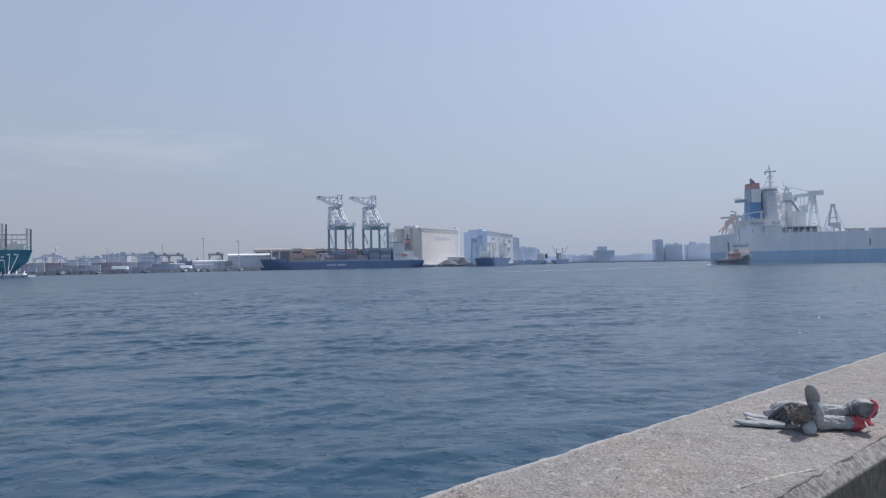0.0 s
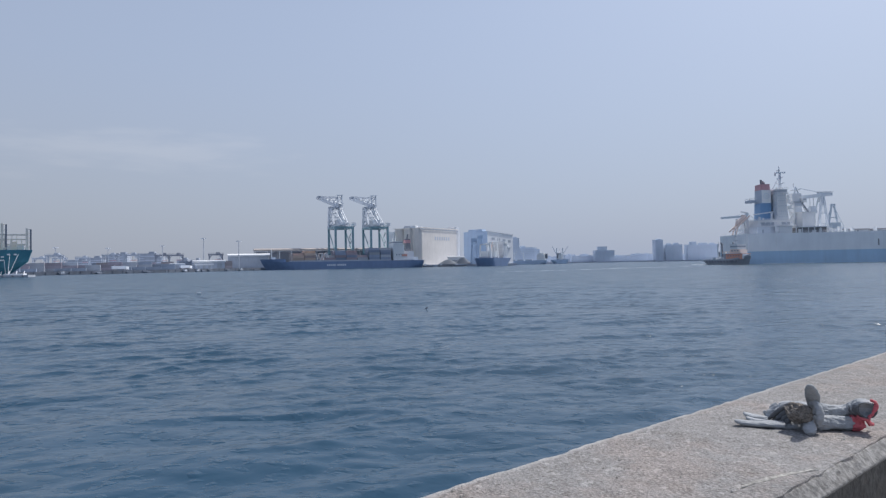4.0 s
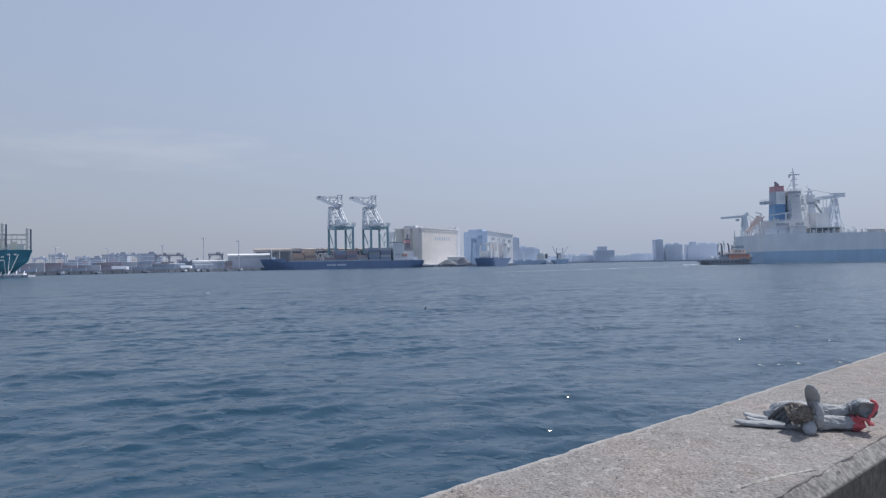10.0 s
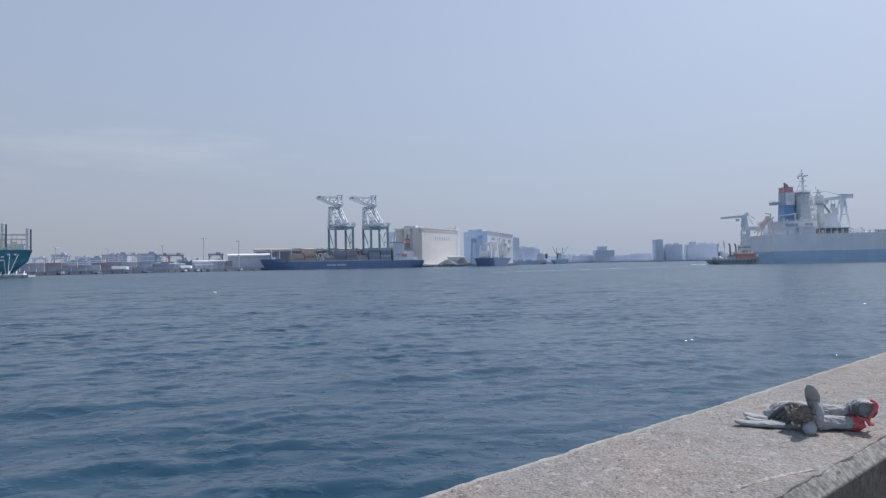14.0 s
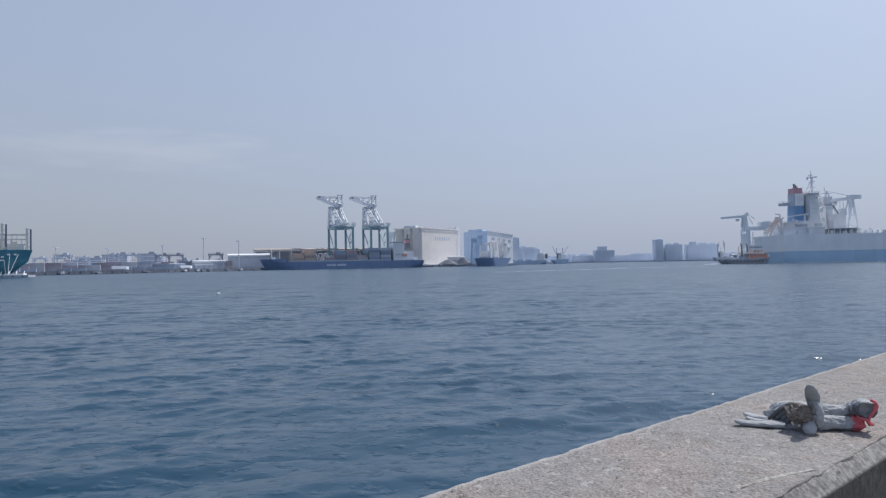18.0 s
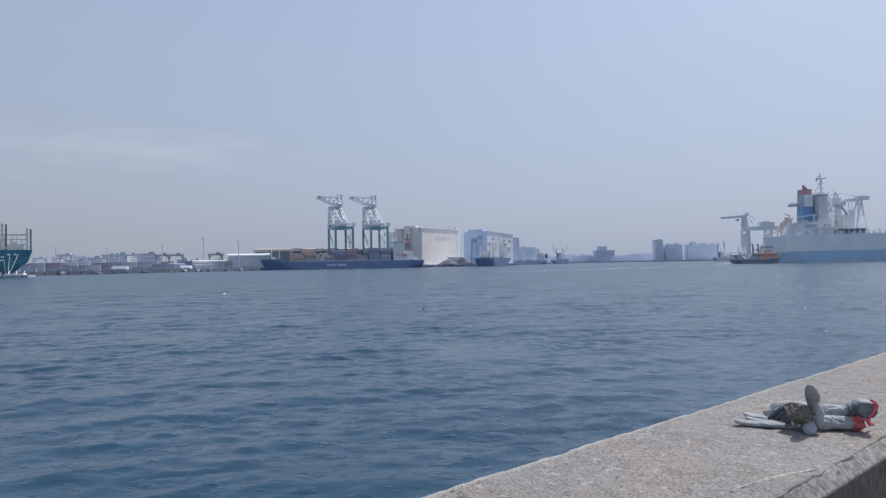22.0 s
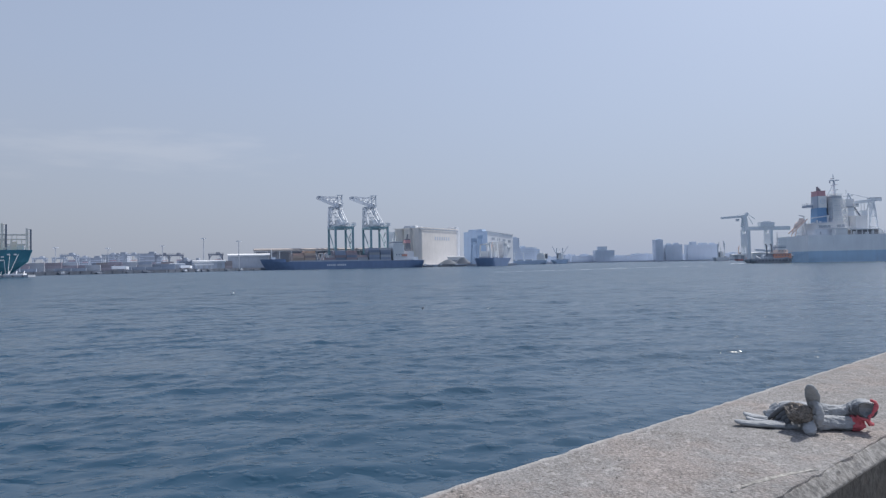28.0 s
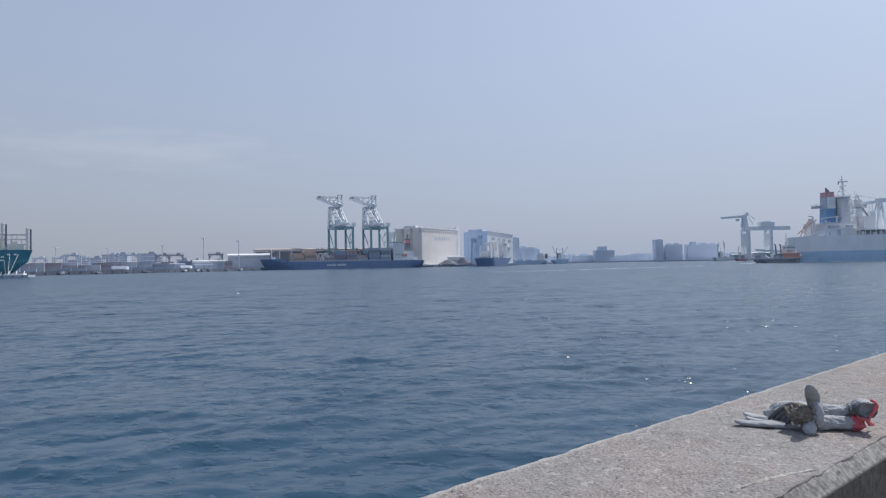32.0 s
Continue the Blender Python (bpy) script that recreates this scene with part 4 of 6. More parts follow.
def container_ship():
    m = pose(-26, 770, 0, 0, 0, 201)
    ship = thing("container_ship", m, "moored navy container ship with white deckhouse", "ship")
    hull = part("hull", hull_band(182, 25, -5, 8.2, 8.2, 2.0, 9, -5, 0.78), NAVY, ship, "navy painted hull")
    b = hull_band(26, 21, 8.2, 11.4, 11.4, 0.1, 3, 5, 0.2)
    for v in b.verts:
        v.co.x += 157
    part("forecastle", b, NAVY, ship)
    boxpart("hatch_deck", (95, 0, 8.9), (112, 22, 1.6), STEELGREY, ship)
    # the name on the side, unreadable: two rows of pale bars
    for x0, n in ((93, 5), (104.5, 5)):
        for k in range(n):
            boxpart("name_bar", (x0 + k * 2.0, 12.52, 4.2), (1.4, 0.08, 2.0), OFFWHITE, hull)
    house = boxpart("deckhouse", (30, 0, 17.5), (13, 20, 18), WHITE, ship)
    for z in (13, 16.2, 19.4, 22.6):
        boxpart("deck_edge", (30, 0, z), (14.4, 21.5, 0.3), OFFWHITE, house)
    for k in range(3):
        boxpart("window", (26.5 + k * 3.2, 10.03, 14.6), (1.5, 0.08, 1.0), WINDOWDARK, house)
    bridge = boxpart("bridge", (31, 0, 28.2), (10, 23, 3.4), WHITE, ship)
    boxpart("bridge_window", (31, 0, 28.8), (10.2, 23.2, 1.0), WINDOWDARK, bridge)
    tubepart("radar_mast", (31, 0, 29.5), (31, 0, 37), 0.5, WHITE, ship)
    beampart("radar_yard", (29, 0, 34), (33, 0, 34), 0.4, WHITE, ship)
    tubepart("signal_post", (36, 4, 29), (36, 4, 33.5), 0.9, WHITE, ship)
    fun = boxpart("funnel", (17, 0, 25), (7, 8, 16), BLACK, ship, "black funnel", taper=0.8)
    boxpart("funnel_band", (17, 0, 30), (6.4, 7.4, 3.6), RED, fun, "red funnel band")
    tubepart("exhaust_pipe", (17, 0, 33), (16, 0, 38.5), 0.9, BLACK, fun)
    boxpart("engine_casing", (17, 0, 14), (12, 14, 10), WHITE, ship)
    boxpart("lifeboat", (23.5, 9.5, 14), (6, 2.4, 2.4), ORANGE, ship, "orange lifeboat")
    boxpart("aft_deckhouse", (8, 0, 10), (5, 10, 4.5), WHITE, ship)
    railing("rail", [(24, 11.5, 8.4), (10, 11.5, 8.4), (1.5, 10, 8.4)], ship, OFFWHITE)
    for x in (112, 118, 124.5):
        bm = bmesh.new()
        for y in (-10, 10):
            beam(bm, (x - 1.6, y, 9.5), (x, y, 17.5), 0.7)
            beam(bm, (x + 1.6, y, 9.5), (x, y, 17.5), 0.7)
        beam(bm, (x, -10, 17.3), (x, 10, 17.3), 0.6)
        part("lashing_bridge", bm, OFFWHITE, ship, "white lashing frame")
    boxpart("foremast_house", (169, 0, 12.5), (4, 6, 2.5), OFFWHITE, ship)
    tubepart("foremast", (171, 0, 11), (171, 0, 22), 0.5, OFFWHITE, ship)
    # boxes on deck, bay by bay
    plan = [(46, 5, (2, 3, 2, 2)), (59, 5, (2, 2, 3, 2)), (72.5, 2, (3, 2, 4, 3)), (85, 4, (4, 2, 4, 2)), (97.5, 4, (2, 4, 2, 4)), (109, 2, (4, 0, 3, 4)),
            (131, 4, (1, 0, 1, 1)), (143.5, 3, (1, 1, 3, 0))]
    for x, tiers, cols in plan:
        for row in range(8):
            for t in range(tiers if row % 3 else max(1, tiers - (row == 0))):
                k = cols[(t + row) % 4]
                container(k, m @ pose(x, 9.6 - row * 2.75, 9.7 + t * 2.62), "on the ship's deck")
    return ship


container_ship()


def quay_crane(m):
    """A low-profile container crane: four legs, girder, stepped tower, boom raised and folded back."""
    c = thing("quay_crane", m, "green and grey container crane with folded boom", "crane", "container cranes on the quay")
    for x in (-10.5, 10.5):
        for y in (0, 30):
            leg = beampart("leg", (x, y, 1.5), (x, y, 45), 2.2, CRANEGREEN, c)
            for k in (-2, 2):
                boxpart("bogie", (x + k, y, 0.8), (3.2, 1.6, 1.5), STEELGREY, leg)
        beampart("sill_beam", (x, 0, 14.5), (x, 30, 14.5), 1.6, CRANEGREEN, c)
        beampart("portal_beam", (x, -1, 45.6), (x, 31, 45.6), 2.4, CRANEGREEN, c)
        beampart("brace", (x, 30, 43), (x, 1, 16), 0.9, CRANEGREEN, c)
        railing("walkway_rail", [(x + 1.4, 0, 46.8), (x + 1.4, 30, 46.8)], c, CRANEGREY, r=0.16)
    for y in (0, 30):
        beampart("cross_beam", (-10.5, y, 45.6), (10.5, y, 45.6), 2.4, CRANEGREEN, c)
        beampart("sill_beam", (-10.5, y, 5), (10.5, y, 5), 1.4, CRANEGREEN, c)
    for x in (-3, 3):
        beampart("girder", (x, -6, 49.5), (x, 52, 49.5), 1.6, CRANEGREY, c, h=2.6)
    for k in range(9):
        beampart("girder_tie", (-3, -4 + k * 6.6, 49.5), (3, -4 + k * 6.6, 49.5), 0.7, CRANEGREY, c)
    # the stepped tower over the landside legs
    for x in (-1, 1):
        beampart("tower_leg", (x * 9.0 - 1.5, 30, 46), (x * 5.6 - 3.4, 31, 71), 2.3, CRANEGREY, c)
        beampart("tower_leg", (x * 7.5, 18, 50), (x * 5.2 - 3.4, 27, 71), 2.0, CRANEGREY, c)
        for k in range(4):
            z = 49 + k * 5.4
            beampart("tower_brace", (x * (8.6 - k * 0.7), 29.6, z), (x * (6.8 - k * 0.4), 20 + k * 1.6, z + 5), 1.1, CRANEGREY, c)
        beampart("front_stay", (x * 4.6, 27, 71), (x * 3.4, -4, 51), 0.7, CRANEGREY, c)
    for k in range(5):
        z = 49 + k * 5.2
        w = 8.6 - k * 0.7
        beampart("tower_tie", (-w - 1.5 - k * 0.4, 30.4, z), (w - 1.5 - k * 0.4, 30.4, z), 1.3, CRANEGREY, c)
        boxpart("tower_landing", (w + 1.2, 28, z), (2.6, 4.5, 0.3), CRANEGREY, c)
    beampart("tower_brace", (-9, 30.2, 47), (7, 30.8, 60), 0.7, CRANEGREY, c)
    beampart("tower_brace", (8, 30.2, 49), (-6.6, 30.8, 66), 0.7, CRANEGREY, c)
    boxpart("sheave_platform", (-3.4, 29, 71.6), (13, 8, 1.6), STEELGREY, c)
    # boom: the folded outer length rising away over the tower, stayed from an apex post
    for x in (-2.6, 2.6):
        beampart("folded_boom", (x + 2.4, 27, 73.5), (x - 10, 72, 87.4), 2.0, CRANEGREY, c, h=4.4)
        beampart("boom_top_chord", (x + 3.4, 29, 84.0), (x - 10, 71, 88.2), 1.2, OFFWHITE, c, h=2.0)
        beampart("apex_post", (x + 3.4, 28, 72), (x + 3.4, 29, 87), 1.0, CRANEGREY, c)
        for k in range(4):
            f, g = k / 4, (k + 1) / 4
            beampart("boom_lattice", (x + 3 - 13 * f, lerp(29, 71, f), lerp(83.5, 87.8, f)), (x + 2.4 - 12.4 * g, lerp(27, 72, g), lerp(73.5, 87.4, g)), 1.1, OFFWHITE, c)
    for k in range(7):
        f = k / 6
        x, y, z = 2.4 - 12.4 * f, lerp(27, 72, f), lerp(73.5, 87.4, f)
        beampart("boom_tie", (x - 2.6, y, z), (x + 2.6, y, z), 0.8, CRANEGREY, c)
    boxpart("boom_tip", (-10, 70, 87.6), (8, 10, 3.0), STEELGREY, c)
    boxpart("apex_frame", (3.4, 29, 86.6), (7.5, 5, 1.0), CRANEGREY, c)
    mh = boxpart("machinery_house", (2, 22, 53), (9, 14, 5.5), CRANEGREY, c)
    boxpart("machinery_roof", (2, 22, 55.9), (9.6, 14.6, 0.4), OFFWHITE, mh)
    boxpart("electrical_house", (12.4, 4, 49.4), (4.6, 6, 4.6), WHITE, c, "white cabin")
    boxpart("electrical_house", (12.4, 14, 48.8), (4.2, 5, 3.6), WHITE, c, "white cabin")
    tr = boxpart("trolley", (0, 8, 47.4), (7, 6, 1.4), STEELGREY, c)
    boxpart("operator_cab", (4, 8, 45.4), (2.6, 3.4, 2.8), OFFWHITE, tr)
    for k in range(8):
        a = -1 if k % 2 else 1
        beampart("stair_flight", (12, 15 + 3.5 * a, 5 + k * 5), (12, 15 - 3.5 * a, 10 + k * 5), 0.9, CRANEGREEN, c, h=0.3)
    tubepart("aerial_mast", (6.4, 29, 78), (6.4, 29, 87), 0.3, CRANEGREY, c)
    beampart("floodlight_bar", (5, 29, 72), (8.5, 29, 77), 0.5, CRANEGREY, c)
    return c


first = quay_crane(pose(-116, 772, 2.6, 0, 0, 25))
copy_thing(first, pose(-76, 786, 2.6, 0, 0, 25))


def yard_crane(m, steel=YARDSTEEL):
    """A rubber-tyred gantry over the container stacks."""
    c = thing("yard_crane", m, "dark steel rubber-tyred gantry crane over the container yard", "crane", "yard gantry cranes")
    for x in (-7, 7):
        for y in (-3.5, 3.5):
            leg = beampart("leg", (x, y, 1.4), (x, y * 0.85, 15.2), 0.9, steel, c)
            tubepart("wheel", (x - 0.4, y, 0.8), (x + 0.4, y, 0.8), 0.8, BLACK, leg, n=12)
        beampart("sill_beam", (x, -4.4, 1.8), (x, 4.4, 1.8), 0.9, steel, c)
        boxpart("power_unit", (x, 0, 2.6), (1.6, 3.4, 1.8), OFFWHITE, c)
    for y in (-3, 3):
        beampart("girder", (-8, y, 15.6), (8, y, 15.6), 0.9, steel, c, h=1.5)
    beampart("end_tie", (-7, -3, 15.6), (-7, 3, 15.6), 0.7, steel, c)
    beampart("end_tie", (7, -3, 15.6), (7, 3, 15.6), 0.7, steel, c)
    for x in (-7, 7):
        beampart("knee_brace", (x, -3.2, 11.6), (x * 0.62, -3, 15.2), 0.5, steel, c)
        beampart("knee_brace", (x, 3.2, 11.6), (x * 0.62, 3, 15.2), 0.5, steel, c)
    beampart("stair", (7.6, -3.4, 2.4), (7.6, 2.6, 15), 0.5, steel, c, h=0.25)
    railing("walkway_rail", [(-8, -3.6, 16.4), (8, -3.6, 16.4)], c, steel, r=0.12)
    tr = boxpart("trolley", (2.4, 0, 17.4), (4.6, 6, 2.2), steel, c, taper=0.7)
    boxpart("operator_cab", (5.0, -1.6, 13.4), (2, 2.2, 2.4), PALE, tr)
    for x in (1.0, 3.6):
        beampart("hoist_rope", (x, 0, 16), (x, 0, 10.4), 0.16, BLACK, tr)
    boxpart("spreader", (2.3, 0, 10.2), (6, 2.2, 0.5), RED, tr)
    return c


yc = yard_crane(pose(-317, 740, 2.6, 0, 0, 18))
for x, y in ((-302.5, 743), (-258, 744)):
    copy_thing(yc, pose(x, y, 2.6, 0, 0, 24))
# these cranes take the steel with haze mixed into its colour
yc = yard_crane(pose(-492, 800, 2.6, 0, 0, 14), HAZESTEEL)
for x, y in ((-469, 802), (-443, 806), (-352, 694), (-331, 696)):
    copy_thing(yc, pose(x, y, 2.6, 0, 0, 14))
MOVING_YC = copy_thing(yc, pose(-385, 650, 2.6, 0, 0, 8))
tagged(MOVING_YC, "dark steel gantry crane rolling along the container yard")

# ------------------------------------------------------------------ left terminal
r = random.Random(5)
for row, (xa, ya, xb, yb, n, most) in enumerate(((-372, 522, -262, 622, 13, 2), (-405, 560, -280, 645, 13, 3), (-428, 600, -268, 668, 16, 3), (-440, 640, -300, 700, 14, 3),
                                                 (-262, 668, -222, 716, 5, 3))):
    for i in range(n):
        f = i / (n - 1)
        if r.random() < 0.06:
            continue
        x, y = lerp(xa, xb, f) + r.uniform(-1.5, 1.5), lerp(ya, yb, f ** 1.1)
        k = r.choice((5, 6, 7, 6, 8, 8, 7))
        for t in range(r.randint(1 + (most > 2), most)):
            container(k if r.random() < 0.6 else r.choice((5, 6, 7, 8)), pose(x, y, 2.6 + t * 2.62, 0, 0, 16 + r.uniform(-2, 2)), "in the yard")


def work_boat(m, cabin):
    """A small open boat, some with a cabin, tied up along the quay."""
    c = thing("work_boat", m, "small grey-hulled boat moored along the quay", "boat", "boats along the quay")
    part("hull", hull_band(7, 2.4, -0.5, 1.1, 1.1, 0.4, 1.2, -0.5, 0.55, steps=12), YARDSTEEL, c)
    part("gunwale", hull_band(7.1, 2.5, 1.1, 1.3, 1.3, 0.4, 0.6, 0.9, 0.55, steps=12), DOCKGREY, c)
    if cabin:
        cab = boxpart("cabin", (3, 0, 1.9), (2.4, 1.8, 1.4), PALE, c, taper=0.88)
        boxpart("window_band", (3, 0, 2.1), (2.3, 1.8, 0.45), WINDOWDARK, cab)
    return c


open_boat, cabin_boat = work_boat(pose(-262, 572, 0, 0, 0, 60), False), work_boat(pose(-236, 625, 0, 0, 0, 70), True)
for k in range(11):
    f = (k + r.uniform(0.1, 0.9)) / 11
    if f < 0.45:
        g = f / 0.45
        x, y, a = lerp(-322, -252, g), lerp(478, 592, g), 58
    else:
        g = (f - 0.45) / 0.55
        x, y, a = lerp(-252, -205, g), lerp(592, 733, g), 71
    copy_thing(cabin_boat if k % 4 == 1 else open_boat, pose(x + 2.6, y - 1.2, 0, 0, 0, a + r.uniform(-8, 8)))


def light_mast(m, h):
    c = thing("light_mast", m, "tall slender steel floodlight mast in the terminal", "light mast", "terminal floodlight masts")
    tubepart("pole", (0, 0, 0), (0, 0, h), 0.55, STEELGREY, c, r2=0.28)
    crown = tubepart("crown_ring", (0, 0, h - 0.6), (0, 0, h + 0.2), 2.0, STEELGREY, c, n=12)
    for k in range(6):
        a = k * math.pi / 3
        boxpart("floodlight", (2.3 * math.cos(a), 2.3 * math.sin(a), h - 0.4), (0.9, 0.9, 0.8), PALE, crown)


for x, y, h in ((-252, 690, 32), (-225, 722, 30), (-408, 690, 25), (-369, 722, 24.5), (-309, 722, 26)):
    light_mast(pose(x, y, 2.6), h)


def shed(m, size, roof_mat, wall_mat, label, open_front=False, doors=3):
    """A quayside shed: pitched sheet roof, walls or posts, roller doors."""
    c = thing("transit_shed", m, label, "shed", "quayside sheds")
    w, d, h = size
    bm = bmesh.new()
    pts = [(-w / 2 - 1, -d / 2 - 1.5, h), (-w / 2 - 1, 0, h + d * 0.09), (-w / 2 - 1, d / 2 + 1.5, h)]
    low = [Vector(p) - Vector((0, 0, 0.5)) for p in pts]
    sec = [Vector(p) for p in pts] + low[::-1]
    a = [bm.verts.new(p) for p in sec]
    b = [bm.verts.new(p + Vector((w + 2, 0, 0))) for p in sec]
    for i in range(6):
        bm.faces.new((a[i], a[(i + 1) % 6], b[(i + 1) % 6], b[i]))
    bm.faces.new(a[::-1])
    bm.faces.new(b)
    bmesh.ops.recalc_face_normals(bm, faces=bm.faces)
    part("roof", bm, roof_mat, c)
    boxpart("fascia", (0, -d / 2 - 1.55, h - 0.3), (w + 2, 0.2, 1.6), roof_mat, c)
    if open_front:
        n = max(3, int(w / 13))
        for i in range(n + 1):
            for y in (-d / 2, d / 2):
                beampart("post", (-w / 2 + i * w / n, y, 0), (-w / 2 + i * w / n, y, h), 0.9, OFFWHITE, c)
        boxpart("back_wall", (0, d / 2 + 0.6, h * 0.48), (w, 0.3, h * 0.96), DOCKGREY, c, "grey sheet back wall")
        for i in range(n * 2):
            boxpart("stored_cargo", (-w / 2 + (i + 0.5) * w / n / 2, d / 4, 2.2 + (i * 7 % 5) * 0.6), (w / n * 0.36, d * 0.3, 4.4 + (i * 7 % 5) * 1.2), (TAN, HAZESTEEL, STEELGREY)[i % 3], c)
    else:
        wall = boxpart("wall", (0, 0, h / 2), (w, d, h), wall_mat, c)
        for i in range(doors):
            x = -w / 2 + (i + 0.5) * w / doors
            boxpart("roller_door", (x, -d / 2 - 0.05, 2.6), (w / doors * 0.5, 0.2, 5.2), STEELGREY, wall)
    return c


shed(pose(-221, 746, 2.6, 0, 0, 14), (44, 22, 14.2), WHITE, STEELGREY, "long warehouse with white sheet roof behind the quay")
shed(pose(-240, 672, 2.6, 0, 0, 22), (30, 12, 7.6), OFFWHITE, DOCKGREY, "low white-roofed shed on the quay")
shed(pose(-241, 659, 2.6, 0, 0, 34), (16, 6, 4.6), OFFWHITE, DOCKGREY, "low white-roofed shed on the quay")
shed(pose(-262, 645, 2.6, 0, 0, 30), (12, 9, 5), DOCKGREY, DOCKGREY, "small grey shed on the quay", doors=1)
shed(pose(-146, 808, 2.6, 0, 0, 19), (166, 24, 20.6), TAN, PALE, "long open shed with tan sheet roof on posts", True)


def building(m, size, mat, label, floors, bays, roofs=()):
    """A block of flats or offices: walls, floor bands, windows, parapet, roof structures."""
    c = thing("building", m, label, "building", "city buildings")
    w, d, h = size
    wall = boxpart("wall", (0, 0, h / 2), (w, d, h), mat, c)
    boxpart("parapet", (0, 0, h + 0.4), (w + 0.6, d + 0.6, 0.9), mat, c)
    fh = h / floors
    for f in range(1, floors):
        boxpart("floor_band", (0, 0, f * fh), (w + 0.5, d + 0.5, fh * 0.22), CITYBAND, wall)
    for x, sx, sz in roofs:
        boxpart("roof_house", (x, 0, h + 0.85 + sz / 2), (sx, d * 0.5, sz), mat, c)
    return c


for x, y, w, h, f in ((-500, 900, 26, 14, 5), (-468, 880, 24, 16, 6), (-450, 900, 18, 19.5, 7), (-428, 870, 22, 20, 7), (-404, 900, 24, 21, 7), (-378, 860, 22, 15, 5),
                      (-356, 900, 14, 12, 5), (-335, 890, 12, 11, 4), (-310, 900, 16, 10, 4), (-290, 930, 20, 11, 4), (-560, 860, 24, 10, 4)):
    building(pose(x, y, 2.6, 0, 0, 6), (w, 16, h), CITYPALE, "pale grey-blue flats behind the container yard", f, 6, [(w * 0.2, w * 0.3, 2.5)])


def lorry(m):
    c = thing("lorry", m, "white-cabbed container lorry on the quay", "lorry", "lorries on the quay")
    boxpart("cab", (6.6, 0, 2.0), (2.4, 2.4, 2.8), WHITE, c)
    boxpart("chassis", (0, 0, 1.1), (13, 2.3, 0.4), BLACK, c)
    boxpart("load", (-0.6, 0, 2.6), (11.8, 2.4, 2.5), DOCKGREY, c)
    for x in (-4.8, -3.4, 3.6, 6.4):
        for y in (-1.1, 1.1):
            tubepart("wheel", (x, y - 0.15, 0.5), (x, y + 0.15, 0.5), 0.5, BLACK, c)
    return c


lo = lorry(pose(-284, 575, 2.6, 0, 0, 50))
for x, y, a in ((-252, 640, 65), (-360, 512, 18)):
    copy_thing(lo, pose(x, y, 2.6, 0, 0, a))

# ------------------------------------------------------------------ grain berth
def grain_silo():
    """Rows of round bins in a block, a gallery along the top and a lift tower."""
    c = thing("grain_silo", pose(-27, 803, 2.6, 0, 0, 56.6), "cream concrete grain silo block with rooftop gallery", "silo")
    body = boxpart("body", (42, 21, 22.5), (82, 38, 45), SILO, c)
    for k in range(3):
        tubepart("bin", (3.0, 6.0 + k * 13.6, 0), (3.0, 6.0 + k * 13.6, 45), 6.5, SILO, body, n=28)
    boxpart("long_wall", (43, 1.0, 22.5), (83, 3.0, 45), SILO, body)
    for k in range(15):
        beampart("rib", (2 + k * 5.8, -0.47, 0), (2 + k * 5.8, -0.47, 45), 0.14, SILO, body)
    boxpart("roof_slab", (41.5, 20.2, 45.4), (86, 42.4, 0.8), SILO, c)
    boxpart("cornice", (41.5, -1.3, 44.2), (86, 0.4, 0.7), DOCKGREY, c, "dark roof cornice")
    gal = boxpart("gallery", (40, 22, 47.2), (76, 10, 2.8), DOCKGREY, c, "grey rooftop gallery")
    for k in range(9):
        boxpart("gallery_window", (8 + k * 8, 16.96, 47.4), (2.4, 0.1, 1.0), STEELGREY, gal)
    boxpart("roof_hut", (3, 12, 47.2), (5, 8, 2.6), PALE, c)
    tubepart("roof_vent", (14, 8, 45.8), (14, 8, 48.2), 0.7, PALE, c)
    tubepart("roof_vent", (26, 8, 45.8), (26, 8, 48.0), 0.7, PALE, c)
    boxpart("parapet", (41.5, -0.8, 46.1), (85, 0.3, 0.7), SILO, c)
    boxpart("lift_tower", (85, 6, 24.6), (8, 13, 49.2), OFFWHITE, c)
    boxpart("annex", (6, 46, 21), (14, 12, 42), PALE, c)
    # the name on the long face, unreadable: a row of grey bars
    for k in range(7):
        boxpart("name_bar", (31 + k * 5.2, -0.6, 33), (2.4, 0.16, 4.2), DOCKGREY, body)
    return c


grain_silo()


def blue_warehouse():
    c = thing("warehouse", pose(60, 888, 2.6, 0, 0, 50), "tall blue-grey clad warehouse with cream long side", "warehouse")
    boxpart("gable_wall", (0.2, 20, 22), (1.0, 40, 44), BLUESHED, c, "blue-grey gable wall")
    bm = bmesh.new()
    vs = [bm.verts.new(p) for p in ((0.8, 0, 0), (62, 0, 0), (62, 40, 0), (0.8, 40, 0), (0.8, 0, 44), (62, 0, 40), (62, 40, 40), (0.8, 40, 44))]
    for f in ((3, 2, 1, 0), (4, 5, 6, 7), (0, 1, 5, 4), (1, 2, 6, 5), (2, 3, 7, 6), (3, 0, 4, 7)):
        bm.faces.new([vs[i] for i in f])
    body = part("body", bm, OFFWHITE, c, "off-white side walls")
    for k in range(4):
        boxpart("side_gallery", (16 + k * 12, -1.2, 26 - k), (9, 2.4, 3), OFFWHITE, body)
        boxpart("side_window", (14 + k * 13, -0.05, 34 - k), (7, 0.3, 3.5), STEELGREY, body)
    beampart("roof_edge", (0, -0.4, 44.3), (62, -0.4, 40.3), 1.0, OFFWHITE, c)
    boxpart("roof_house", (4, 20, 45.5), (8, 24, 3), BLUESHED, c)
    return c


blue_warehouse()


